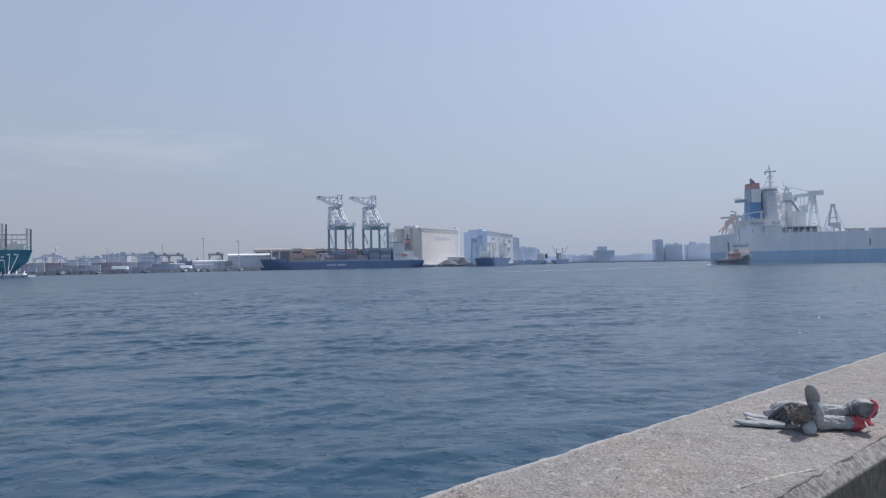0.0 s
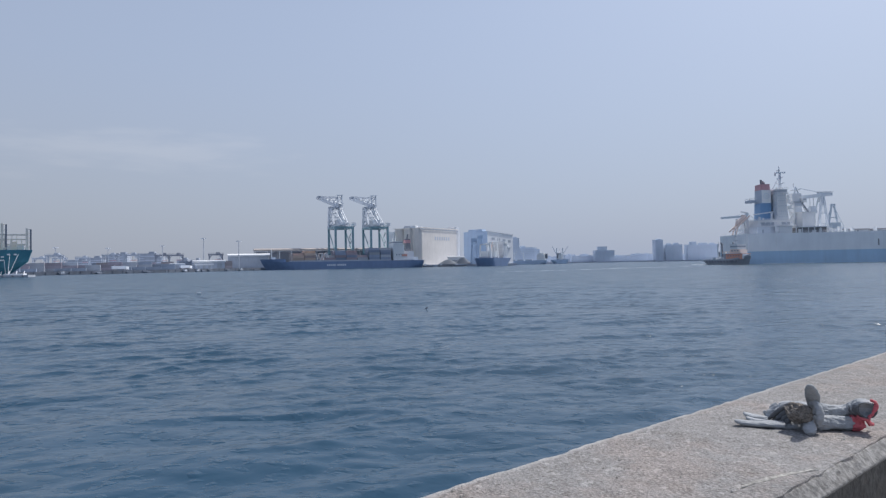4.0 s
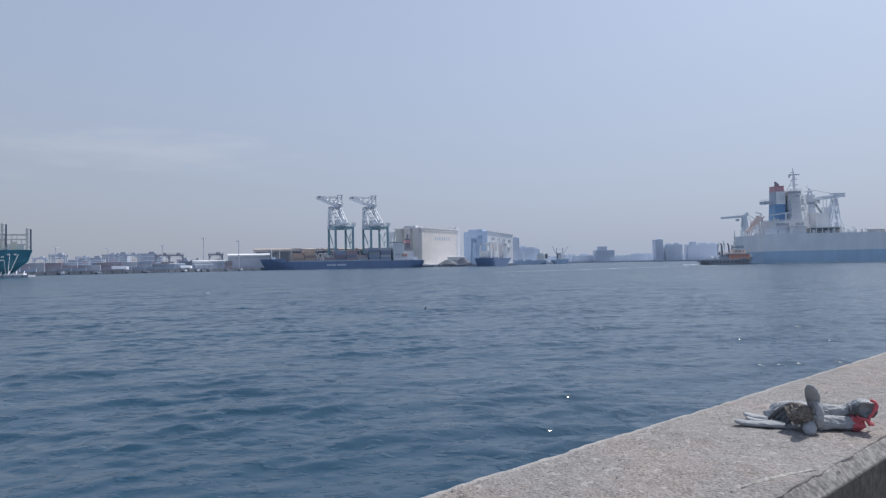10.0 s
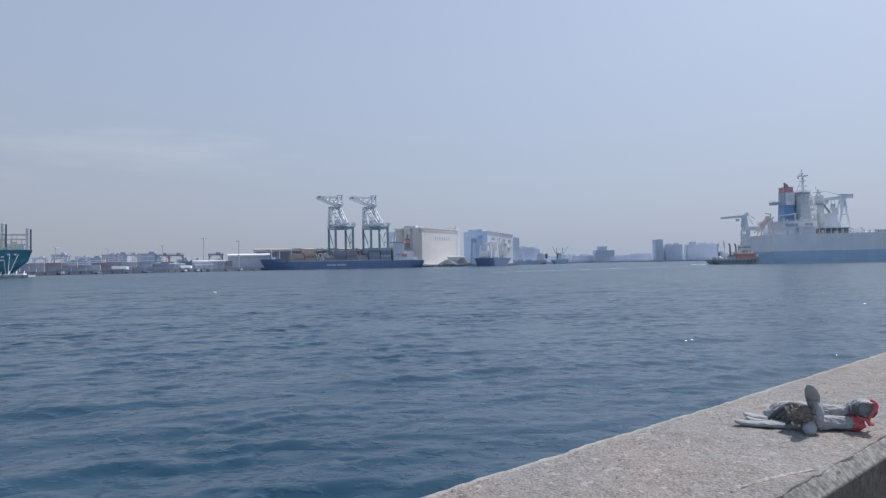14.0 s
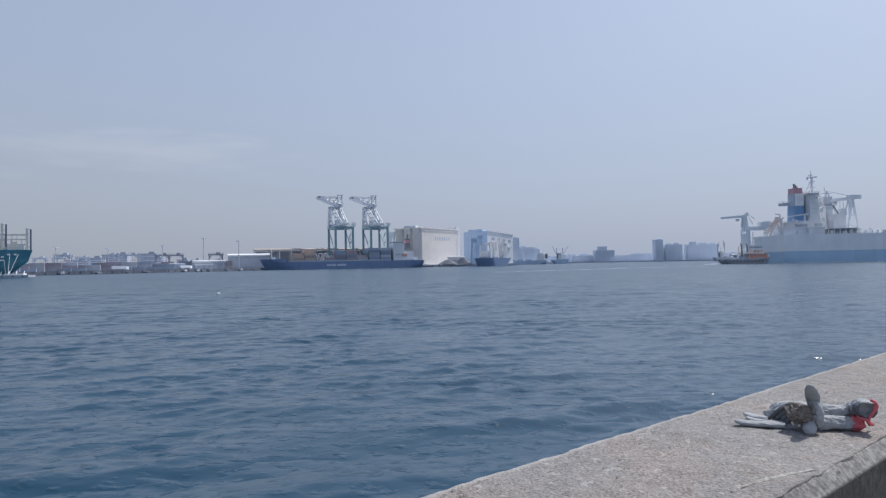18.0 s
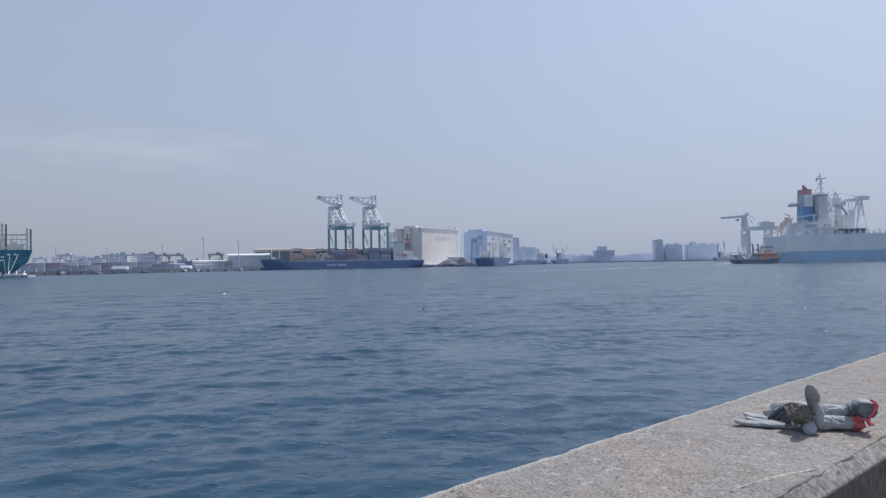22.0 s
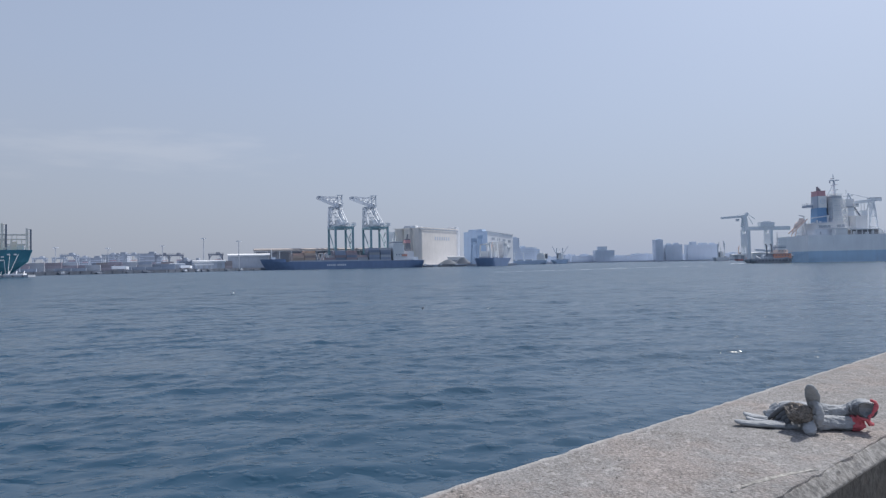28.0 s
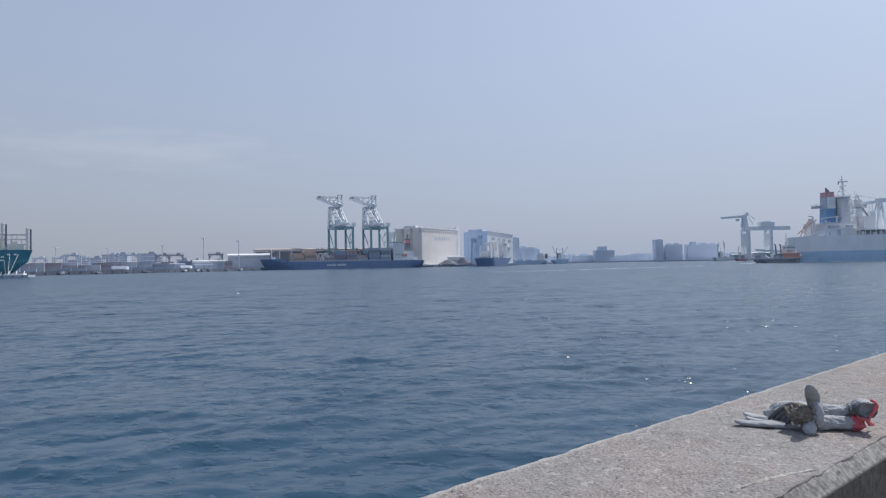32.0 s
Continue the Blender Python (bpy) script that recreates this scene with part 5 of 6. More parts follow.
def lattice_tower(m, w, h, mat, label):
    c = thing("conveyor_tower", m, label, "tower")
    for x in (-1, 1):
        for y in (-1, 1):
            beampart("leg", (x * w / 2, y * w / 2, 0), (x * w / 3, y * w / 3, h), 0.9, mat, c)
    n = 5
    for k in range(n):
        z0, z1 = h * k / n, h * (k + 1) / n
        a, b = lerp(w / 2, w / 3, k / n), lerp(w / 2, w / 3, (k + 1) / n)
        beampart("brace", (-a, -a, z0), (b, -b, z1), 0.6, mat, c)
        beampart("brace", (a, -a, z0), (-b, -b, z1), 0.6, mat, c)
        boxpart("landing", (0, 0, z1), (b * 2 + 1, b * 2 + 1, 0.4), mat, c)
    boxpart("head", (0, 0, h + 2), (w * 0.9, w * 0.9, 4), mat, c)
    return c


lattice_tower(pose(38, 800, 2.6), 8, 27, BLUESHED, "blue steel conveyor tower on the grain quay")
lattice_tower(pose(46, 812, 2.6), 7, 31, BLUESHED, "blue steel conveyor tower on the grain quay")


def heap(m, w, d, h, mat, label):
    bm = bmesh.new()
    n = 22
    rings = []
    for k in range(7):
        f = k / 6
        rr = (1 - f) ** 0.9
        rings.append([bm.verts.new((w / 2 * rr * math.cos(a) * (1 + 0.12 * noise.noise((3 * math.cos(a), 3 * math.sin(a), f))),
                                    d / 2 * rr * math.sin(a), h * f)) for a in [2 * math.pi * i / n for i in range(n)]])
    for a, b in zip(rings, rings[1:-1]):
        for i in range(n):
            bm.faces.new((a[i], a[(i + 1) % n], b[(i + 1) % n], b[i]))
    bm.faces.new(rings[-2])
    ob = part("bulk_heap", bm, mat, None)
    ob.matrix_world = m
    return tagged(ob, label, "heap")


heap(pose(6, 806, 2.6), 26, 10, 7.0, COAL, "dark heap of bulk cargo on the quay")
heap(pose(24, 810, 2.6), 24, 10, 9.5, COAL, "dark heap of bulk cargo on the quay")
shed(pose(16, 822, 2.6, 0, 0, 0), (20, 10, 9), WHITE, PALE, "small white-roofed shed beside the silo", doors=1)
for x, y, w in ((-18, 789, 14), (2, 790, 18), (20, 786, 16)):
    b = thing("barge", pose(x, y, 0), "low dark work barge moored at the quay", "barge", "moored barges")
    h = hull_band(w, 6, -1, 1.6, 1.6, 1, 1, -1, 0.7)
    for v in h.verts:
        v.co.x -= w / 2
    part("hull", h, BLACK, b)
    boxpart("cabin", (-w * 0.25, 0, 2.6), (3, 3, 2), OFFWHITE, b)


def coaster(m, L, B, deck, hull_mat, label, masts, house_at, house_h, name="cargo_ship"):
    """A small cargo ship with derrick posts and an aft house."""
    c = thing(name, m, label, "ship")
    part("hull", hull_band(L, B, -4, deck, deck, 3, 5, -4, 0.7), hull_mat, c)
    h = boxpart("deckhouse", (house_at, 0, deck + house_h / 2), (L * 0.16, B * 0.8, house_h), WHITE, c)
    for k in range(int(house_h / 3)):
        boxpart("deck_edge", (house_at, 0, deck + 3 * (k + 1)), (L * 0.18, B * 0.88, 0.3), OFFWHITE, h)
    boxpart("bridge", (house_at, 0, deck + house_h + 1.4), (L * 0.12, B * 0.95, 2.8), WHITE, c)
    boxpart("funnel", (house_at - L * 0.1, 0, deck + house_h * 0.75), (L * 0.06, B * 0.25, house_h * 0.9), BLACK, c)
    tubepart("radar_mast", (house_at, 0, deck + house_h + 2), (house_at, 0, deck + house_h + 9), 0.4, WHITE, c)
    for x, hgt, lean, mat in masts:
        p = tubepart("derrick_post", (x, 0, deck), (x, 0, deck + hgt), 0.9, mat, c)
        beampart("derrick_boom", (x, 0, deck + hgt * 0.45), (x + lean, 0, deck + hgt * 1.15), 0.8, mat, p)
        beampart("crosstree", (x, -3, deck + hgt * 0.9), (x, 3, deck + hgt * 0.9), 0.6, mat, p)
    for k in range(3):
        boxpart("hatch_cover", (L * (0.36 + 0.17 * k), 0, deck + 0.8), (L * 0.13, B * 0.6, 1.6), STEELGREY, c)
    return c


grain_ship = coaster(pose(70, 770, 0, 0, 0, 232), 50, 24, 9.0, NAVY, "dark blue cargo ship moored end-on at the grain quay",
        [(17, 15, 3, WHITE), (24, 16, -3, PALEORANGE), (32, 15, 2, WHITE)], 9, 16)
for x in (22, 36):
    for y in (-8, 8):
        beampart("goalpost_leg", (x, y, 9), (x, y * 0.8, 25), 1.5, WHITE, grain_ship)
    beampart("goalpost_beam", (x, -7, 24.6), (x, 7, 24.6), 1.5, WHITE, grain_ship)
boxpart("hatch_gantry", (29, 0, 13.5), (4, 20, 7), WHITE, grain_ship, "white hatch gantry")
coaster(pose(176, 1110, 0, 0, 0, 165), 84, 18, 6.5, BLUESHED, "low blue-grey coaster moored beyond the grain quay", [(40, 14, 5, CRANEGREY), (56, 14, -5, CRANEGREY)], 10, 9)
coaster(pose(188, 1130, 0, 0, 0, 10), 30, 14, 7.0, BLUESHED, "small blue-grey cargo ship with raised derricks", [(8, 20, -8, CRANEGREY), (19, 20, 10, CRANEGREY)], 13, 9)

# ------------------------------------------------------------------ far city
for x, y, w, h, f, lab, roofs in (
        (130, 1190, 14, 44, 12, "narrow grey tower block beyond the docks", [(0, 6, 2)]),
        (150, 1200, 26, 27, 8, "grey block of flats beyond the docks", [(-4, 8, 3)]),
        (166, 1215, 22, 24, 7, "grey block of flats beyond the docks", [(3, 7, 3)]),
        (120, 1230, 22, 20, 6, "low grey dockside building", []),
        (382, 1560, 46, 25, 7, "broad grey building on the far shore", [(-4, 22, 9)]),
        (340, 1580, 60, 13, 4, "low grey dockside building", []),
        (440, 1580, 70, 12, 4, "low grey dockside building", []),
        (511, 1560, 18, 48, 14, "slim grey tower block on the far shore", [(2, 9, 2)]),
        (546, 1560, 40, 36, 10, "wide grey block of flats on the far shore", [(-10, 8, 3), (8, 10, 4)]),
        (606, 1560, 58, 35, 10, "wide grey block of flats on the far shore", [(-12, 14, 7), (12, 18, 4)]),
        (640, 1575, 34, 36, 10, "wide grey block of flats on the far shore", [(6, 10, 3)]),
        (480, 1600, 34, 16, 5, "low grey dockside building", []),
        (270, 1600, 40, 11, 4, "low grey dockside building", []),
        (230, 1560, 40, 10, 3, "low grey dockside building", []),
        (700, 1600, 60, 14, 4, "low grey dockside building", [])):
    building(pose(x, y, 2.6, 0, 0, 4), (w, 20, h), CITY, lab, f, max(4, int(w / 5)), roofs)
# a broken row of low waterfront blocks along the whole far shore
r = random.Random(11)
x = 215.0
while x < 745:
    w = r.uniform(11, 30)
    h = r.choice((10.5, 12, 13, 14.5, 15.5, 17))
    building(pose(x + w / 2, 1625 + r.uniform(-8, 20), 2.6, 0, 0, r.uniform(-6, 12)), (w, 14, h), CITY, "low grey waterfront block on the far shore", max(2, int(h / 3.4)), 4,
             [(r.uniform(-0.25, 0.25) * w, w * r.uniform(0.15, 0.4), r.uniform(1.2, 2.6))])
    x += w + r.uniform(-1.0, 2.0)


# ------------------------------------------------------------------ bulk terminal beyond the carrier
def unloader(m, boom, label):
    """A portal unloader: round-cornered legs, long machinery beam, boom over the water."""
    c = thing("ship_unloader", m, label, "crane", "ship unloaders")
    for x, w in ((0, 10), (36, 8)):
        for y in (0, 18):
            beampart("leg", (x, y, 0), (x, y, 46), w * 0.5, CRANEBLUE, c)
        boxpart("leg_panel", (x, 9, 30), (w * 0.45, 14, 20), CRANEBLUE, c)
    beampart("machinery_beam", (-5, 9, 48), (70, 9, 48), 5, CRANEBLUE, c, h=6)
    boxpart("machinery_house", (33, 9, 54), (22, 10, 7), CRANEBLUE, c)
    boxpart("roof_cap", (33, 9, 58), (12, 8, 2), PALE, c)
    beampart("tower", (1, 9, 44), (-2, 9, 70), 6.5, CRANEBLUE, c)
    beampart("apex", (-2, 9, 66), (4, 9, 73), 4, CRANEBLUE, c)
    if boom:
        beampart("boom", (-38, 9, 65.5), (0, 9, 67.5), 3.2, CRANEBLUE, c, h=3.2)
        beampart("boom_stay", (-20, 9, 67), (2, 9, 73), 0.5, CRANEBLUE, c)
    beampart("back_stay", (3, 9, 72), (16, 9, 63), 0.8, CRANEBLUE, c)
    beampart("back_stay", (3, 9, 71), (12, 9, 55), 0.8, CRANEBLUE, c)
    beampart("side_arm", (-6, 9, 50), (-4, 9, 67), 2.0, CRANEBLUE, c)
    beampart("conveyor", (10, 0, 14), (60, 0, 10), 3, PALE, c)
    boxpart("operator_cab", (-12, 9, 62), (4, 4, 4), OFFWHITE, c)
    for k in range(3):
        beampart("portal_tie", (0, 0, 8 + k * 14), (0, 18, 8 + k * 14), 1.6, CRANEBLUE, c)
    return c


unloader(pose(480, 1030, 2.6), True, "pale blue ship unloader with long level boom")


def a_frame_crane(m, label):
    c = thing("ship_unloader", m, label, "crane", "ship unloaders")
    for x in (-9, 9):
        for y in (0, 18):
            beampart("leg", (x, y, 0), (x, y, 44), 2.6, CRANEBLUE, c)
        beampart("tower_leg", (x, 9, 44), (x * 0.2, 9, 84), 2.2, CRANEBLUE, c)
    beampart("tower_tie", (-5, 9, 64), (5, 9, 64), 1.4, CRANEBLUE, c)
    beampart("machinery_beam", (-16, 9, 45), (16, 9, 45), 5, CRANEBLUE, c, h=6)
    boxpart("machinery_house", (2, 9, 52), (14, 10, 8), CRANEBLUE, c)
    boxpart("apex", (0, 9, 84), (6, 5, 4), CRANEBLUE, c)
    beampart("back_stay", (1, 9, 84), (17, 9, 48), 0.9, CRANEBLUE, c)
    beampart("front_stay", (-1, 9, 84), (-15, 9, 48), 0.9, CRANEBLUE, c)
    return c


a_frame_crane(pose(628, 1044, 2.6), "pale blue ship unloader with stayed tower")
coaster(pose(450, 1090, 0, 0, 0, 12), 30, 10, 6, CRANEGREY, "pale grey vessel with tall masts at the far berth", [(8, 22, 2, CRANEGREY), (20, 24, -2, CRANEGREY)], 13, 7)
coaster(pose(478, 1075, 0, 0, 0, 8), 24, 9, 5, RUSTRED, "small red and white vessel at the far berth", [(7, 17, 1.5, PALEORANGE), (17, 14, -2, CRANEGREY)], 12, 6, name="small_vessel")
shed(pose(505, 1040, 2.6), (34, 12, 9), WHITE, PALE, "white-roofed shed on the bulk quay", doors=2)
shed(pose(470, 1046, 2.6), (20, 12, 7), WHITE, OFFWHITE, "white-roofed shed on the bulk quay", doors=2)


# ------------------------------------------------------------------ teal ship and its mooring
def teal_ship():
    c = thing("container_ship", pose(-258.6, 412.7, 0, 0, 0, 212), "dark teal container ship seen from the stern quarter", "ship")
    hull = part("hull", hull_band(150, 30, -5, 16.4, 16.4, 15, 8, -5, 0.85), TEAL, c, "dark teal hull")
    for x, z, w in ((21.5, 13.6, 3.4), (21.0, 11.0, 2.2), (20.8, 10.0, 3.0)):
        boxpart("name_bar", (x, 15.02, z), (w, 0.1, 0.9), WHITE, hull)
    for x, z, w in ((15.2, 12.2, 1.6), (17.4, 12.0, 1.4), (15.6, 10.2, 2.2), (18.2, 9.8, 1.6)):
        boxpart("name_bar", (x, 14.2, z), (w, 1.9, 0.8), WHITE, hull)
    for x in (12.2, 8.8):
        boxpart("draught_mark", (x, 14.6, 13.6), (1.4, 1.2, 0.9), WHITE, hull)
    railing("rail", [(150, 14.6, 16.4), (16, 14.6, 16.4), (1, 12.6, 16.4), (1, -12.6, 16.4)], c, CREAM, r=0.14, height=1.5)
    for x, top in ((2.8, 29.5), (15.4, 32.4), (28, 32.4)):
        frame_ = boxpart("lashing_tower", (x, 12.6, (16.4 + top) / 2), (1.3, 1.6, top - 16.4), CREAM, c)
        # a darker column gives the tower its shaded side by colour
        boxpart("lashing_tower", (x - 2.0, 12.6, (16.4 + top) / 2 - 0.3), (0.9, 1.4, top - 17.0), YARDSTEEL, c, "dark column painting the lashing tower's shaded side")
        for k in range(5):
            z = lerp(18.5, top - 0.6, k / 4)
            boxpart("tower_rung", (x - 1.2, 12.6, z), (2.4, 1.0, 0.4), CREAM, frame_)
    for z in (19.6, 25.6):
        beampart("lashing_walkway", (2.8, 12.4, z), (60, 12.4, z), 0.6, CREAM, c, h=0.9)
    for x in (8, 10.5, 14):
        beampart("stanchion", (x, 12.4, 16.4), (x, 12.4, 25.6), 0.4, CREAM, c)
    boxpart("deckhouse", (36, 0, 23.5), (26, 24, 14.2), PALE, c)
    for k, (x, z, w, h) in enumerate(((6, 18, 3.2, 3), (9.5, 19, 2.4, 5), (12, 17.6, 2, 2.4), (17.5, 19.4, 3, 6), (20.5, 18.4, 2.4, 4), (24, 20.4, 4, 8))):
        boxpart("deck_machinery", (x, 9.5, z), (w, 3, h), CREAM if k % 2 else PALE, c)
    for x in (5.5, 8, 11, 13.4, 18, 21):
        beampart("lashing_post", (x, 12.3, 16.4), (x, 12.3, 23.0), 0.5, CREAM, c)
    beampart("lashing_walkway", (2.8, 12.2, 22.8), (60, 12.2, 22.8), 0.5, CREAM, c, h=0.7)
    for k in range(3):
        boxpart("winch", (7 + k * 4, 9, 17.2), (1.8, 2.6, 1.6), STEELGREY, c)
    return c


teal_ship()
p = thing("mooring_pontoon", pose(-258, 392, 0), "low pontoon with pale frames under the teal ship's stern", "pontoon")
boxpart("float", (0, 0, 0.4), (24, 7, 1.6), STEELGREY, p)
for k in range(5):
    beampart("strut", (-10 + k * 4.6, -2, 1.2), (-12 + k * 4.6, 2, 3.4), 0.4, OFFWHITE, p)
boxpart("deck_load", (2, 0, 1.6), (12, 3, 0.9), OFFWHITE, p)
for k in range(4):
    tubepart("fender", (-9 + k * 6, -3.6, 0.5), (-9 + k * 6, -3.9, 0.5), 0.6, BLACK, p)
for p0, x1 in (((-260.5, 394.0, 13.8), -259.2), ((-257.0, 396.6, 13.8), -258.4), ((-263.0, 392.6, 10.5), -260.6)):
    rope = tubepart("mooring_rope", p0, (x1, 390.3, 1.9), 0.13, OFFWHITE, None)
    tagged(rope, "pale mooring rope down to the pontoon", "rope", "mooring ropes")

# ------------------------------------------------------------------ afloat
def foam(name, m, pieces, w, d, seed, label):
    """Broken patches of foam lying on the water."""
    q = random.Random(seed)
    bm = bmesh.new()
    for i in range(pieces):
        x, y = q.gauss(0, w / 4), q.gauss(0, d / 4)
        a, b_ = q.uniform(0.4, 1.6) * w / 18, q.uniform(0.3, 0.7) * d / 5
        n = 9
        ring = [bm.verts.new((x + a * math.cos(k * 2 * math.pi / n) * q.uniform(0.6, 1.1), y + b_ * math.sin(k * 2 * math.pi / n) * q.uniform(0.6, 1.1), 0.0)) for k in range(n)]
        top = bm.verts.new((x, y, q.uniform(0.15, 0.4)))
        for k in range(n):
            bm.faces.new((ring[k], ring[(k + 1) % n], top))
    ob = part(name, bm, FOAM, None)
    ob.matrix_world = m
    return tagged(ob, label, "foam", kind="stuff")


TUG_WAKE = foam("wake_foam", pose(150, 395, 0), 60, 24, 3.4, 1, "white churned foam behind the tugboat")
CARRIER_WAKE = foam("wake_foam", pose(190, 412, 0), 18, 40, 2.5, 2, "thin white foam along the carrier's side")


def foam_streak(m, length, pieces, seed):
    """A long thin line of small foam crests."""
    q = random.Random(seed)
    bm = bmesh.new()
    for i in range(pieces):
        x = q.uniform(-length / 2, length / 2)
        y = 1.6 * math.sin(x * 0.05) + q.gauss(0, 0.5)
        a, b_ = q.uniform(1.5, 6.0), q.uniform(0.15, 0.4)
        ring = [bm.verts.new((x + a * math.cos(k * math.pi / 4) * q.uniform(0.7, 1.1), y + b_ * math.sin(k * math.pi / 4) * q.uniform(0.7, 1.1), 0.0)) for k in range(8)]
        top = bm.verts.new((x + q.uniform(-0.4, 0.4) * a, y, q.uniform(0.06, 0.17)))
        for k in range(8):
            bm.faces.new((ring[k], ring[(k + 1) % 8], top))
    ob = part("wake_foam", bm, THINFOAM, None)
    ob.matrix_world = m
    return tagged(ob, "long pale foam streak on the harbour water", "foam", kind="stuff")


foam_streak(pose(78, 297.5, -0.06, 0, 0, 40), 150, 130, 3)

FLOAT = thing("floating_block", pose(-33, 88, 0), "white foam block adrift on the water", "flotsam")
bm = bmesh.new()
box(bm, (0, 0, 0.1), (0.6, 0.35, 0.22), 0.2, 0.85)
bmesh.ops.bevel(bm, geom=bm.edges[:], offset=0.04, segments=2, affect="EDGES")
part("block", bm, FOAM, FLOAT)
DRIFT = thing("floating_bottle", pose(-1.2, 52, 0), "dark bottle bobbing on the water", "flotsam")
tubepart("body", (-0.04, 0, -0.06), (0.06, 0, 0.05), 0.07, BLACK, DRIFT, n=12)
tubepart("neck", (0.06, 0, 0.05), (0.11, 0, 0.10), 0.06, BLACK, DRIFT, r2=0.03, n=12)


# ------------------------------------------------------------------ gloves and stone on the wall
def knit_material(name, col, ridge=420.0):
    m, n, l, p = base_material(name, 0.95)
    tc = n.new("ShaderNodeTexCoord")
    wv = noise_node(n, l, tc.outputs["Object"], ridge, 2)
    a = noise_node(n, l, tc.outputs["Object"], 28, 5, 0.65)
    b = noise_node(n, l, tc.outputs["Object"], 160, 3)
    r_ = ramp_node(n, l, a.outputs["Fac"], [(0.3, tuple(x * 0.78 for x in col)), (0.55, col), (0.76, tuple(min(1, x * 1.2) for x in col))])
    l.new(r_.outputs[0], p.inputs["Base Color"])
    ad = n.new("ShaderNodeMath")
    ad.operation = "MULTIPLY_ADD"
    ad.inputs[1].default_value = 1.6
    l.new(b.outputs["Fac"], ad.inputs[0])
    l.new(wv.outputs["Fac"], ad.inputs[2])
    fm = n.new("ShaderNodeMapping")
    fm.inputs["Scale"].default_value = (22, 85, 85)
    l.new(tc.outputs["Object"], fm.inputs[0])
    fo = noise_node(n, l, fm.outputs[0], 1.0, 3, 0.55)
    ad2 = n.new("ShaderNodeMath")
    ad2.operation = "MULTIPLY_ADD"
    ad2.inputs[1].default_value = 5.0
    l.new(fo.outputs["Fac"], ad2.inputs[0])
    l.new(ad.outputs[0], ad2.inputs[2])
    bp = n.new("ShaderNodeBump")
    bp.inputs["Strength"].default_value, bp.inputs["Distance"].default_value = 0.85, 0.002
    l.new(ad2.outputs[0], bp.inputs["Height"])
    l.new(bp.outputs[0], p.inputs["Normal"])
    return m


KNIT = knit_material("grey cotton knit", (0.40, 0.42, 0.445))
COATED = knit_material("grey coated fingers", (0.32, 0.34, 0.36), 200)
# Darker copy of the knit, with the cuff's and folds' shade in its colour.
SHADEKNIT = knit_material("knit darkened for shade", (0.13, 0.137, 0.148), 300)
CUFF = knit_material("red elastic cuff", (0.62, 0.14, 0.17))
STONE = concrete_material("brown shell-crusted stone", (0.26, 0.235, 0.21), 34.0, 0.02, (0.045, 0.04, 0.036))


def sweep(path, n=18, wrinkle=0.0, seed=0, open_end=False):
    """A soft tube along points (x, y, z, half width, half height)."""
    bm = bmesh.new()
    pts = []
    for (a, b) in zip(path, path[1:]):
        for k in range(8):
            f = k / 8
            pts.append([lerp(a[i], b[i], f) for i in range(5)])
    pts.append(list(path[-1]))
    # smooth the centre line and the girth
    for _ in range(2):
        pts = [pts[0]] + [[(a[i] + 2 * b[i] + c[i]) / 4 for i in range(5)] for a, b, c in zip(pts, pts[1:], pts[2:])] + [pts[-1]]
    rings = []
    ref = Vector((0, 0, 1))
    if abs(path[-1][2] - path[0][2]) > 0.7 * (Vector(path[-1][:3]) - Vector(path[0][:3])).length:
        ref = Vector((1, 0, 0))
    for k, q in enumerate(pts):
        a, b = pts[max(0, k - 1)], pts[min(len(pts) - 1, k + 1)]
        d = Vector((b[0] - a[0], b[1] - a[1], b[2] - a[2])).normalized()
        side = d.cross(ref).normalized()
        up = side.cross(d)
        ring = []
        for i in range(n):
            t = 2 * math.pi * i / n
            v = side * math.cos(t) * q[3] + up * math.sin(t) * q[4]
            pnt = Vector(q[:3]) + v
            fold = Vector((pnt.x * 26 + seed, pnt.y * 95, pnt.z * 95))
            w = 1 + wrinkle * (1.5 * noise.noise(fold) + 0.8 * noise.noise(fold * 2.1) + 0.4 * noise.noise(pnt * 150))
            ring.append(bm.verts.new(Vector(q[:3]) + v * w))
        rings.append(ring)
    for a, b in zip(rings, rings[1:]):
        for i in range(n):
            bm.faces.new((a[i], a[(i + 1) % n], b[(i + 1) % n], b[i]))
    bm.faces.new(rings[0][::-1])
    if not open_end:
        bm.faces.new(rings[-1])
    else:
        inner = [bm.verts.new(v.co.lerp(Vector(pts[-1][:3]), 0.14)) for v in rings[-1]]
        deep = [bm.verts.new(v.co.lerp(Vector(pts[-9][:3]), 0.14) + (Vector(pts[-9][:3]) - Vector(pts[-1][:3])) * 0.86) for v in rings[-1]]
        for i in range(n):
            j = (i + 1) % n
            bm.faces.new((rings[-1][i], rings[-1][j], inner[j], inner[i]))
            bm.faces.new((inner[i], inner[j], deep[j], deep[i]))
        bm.faces.new(deep)
    bmesh.ops.recalc_face_normals(bm, faces=bm.faces)
    for f in bm.faces:
        f.smooth = True
    return bm


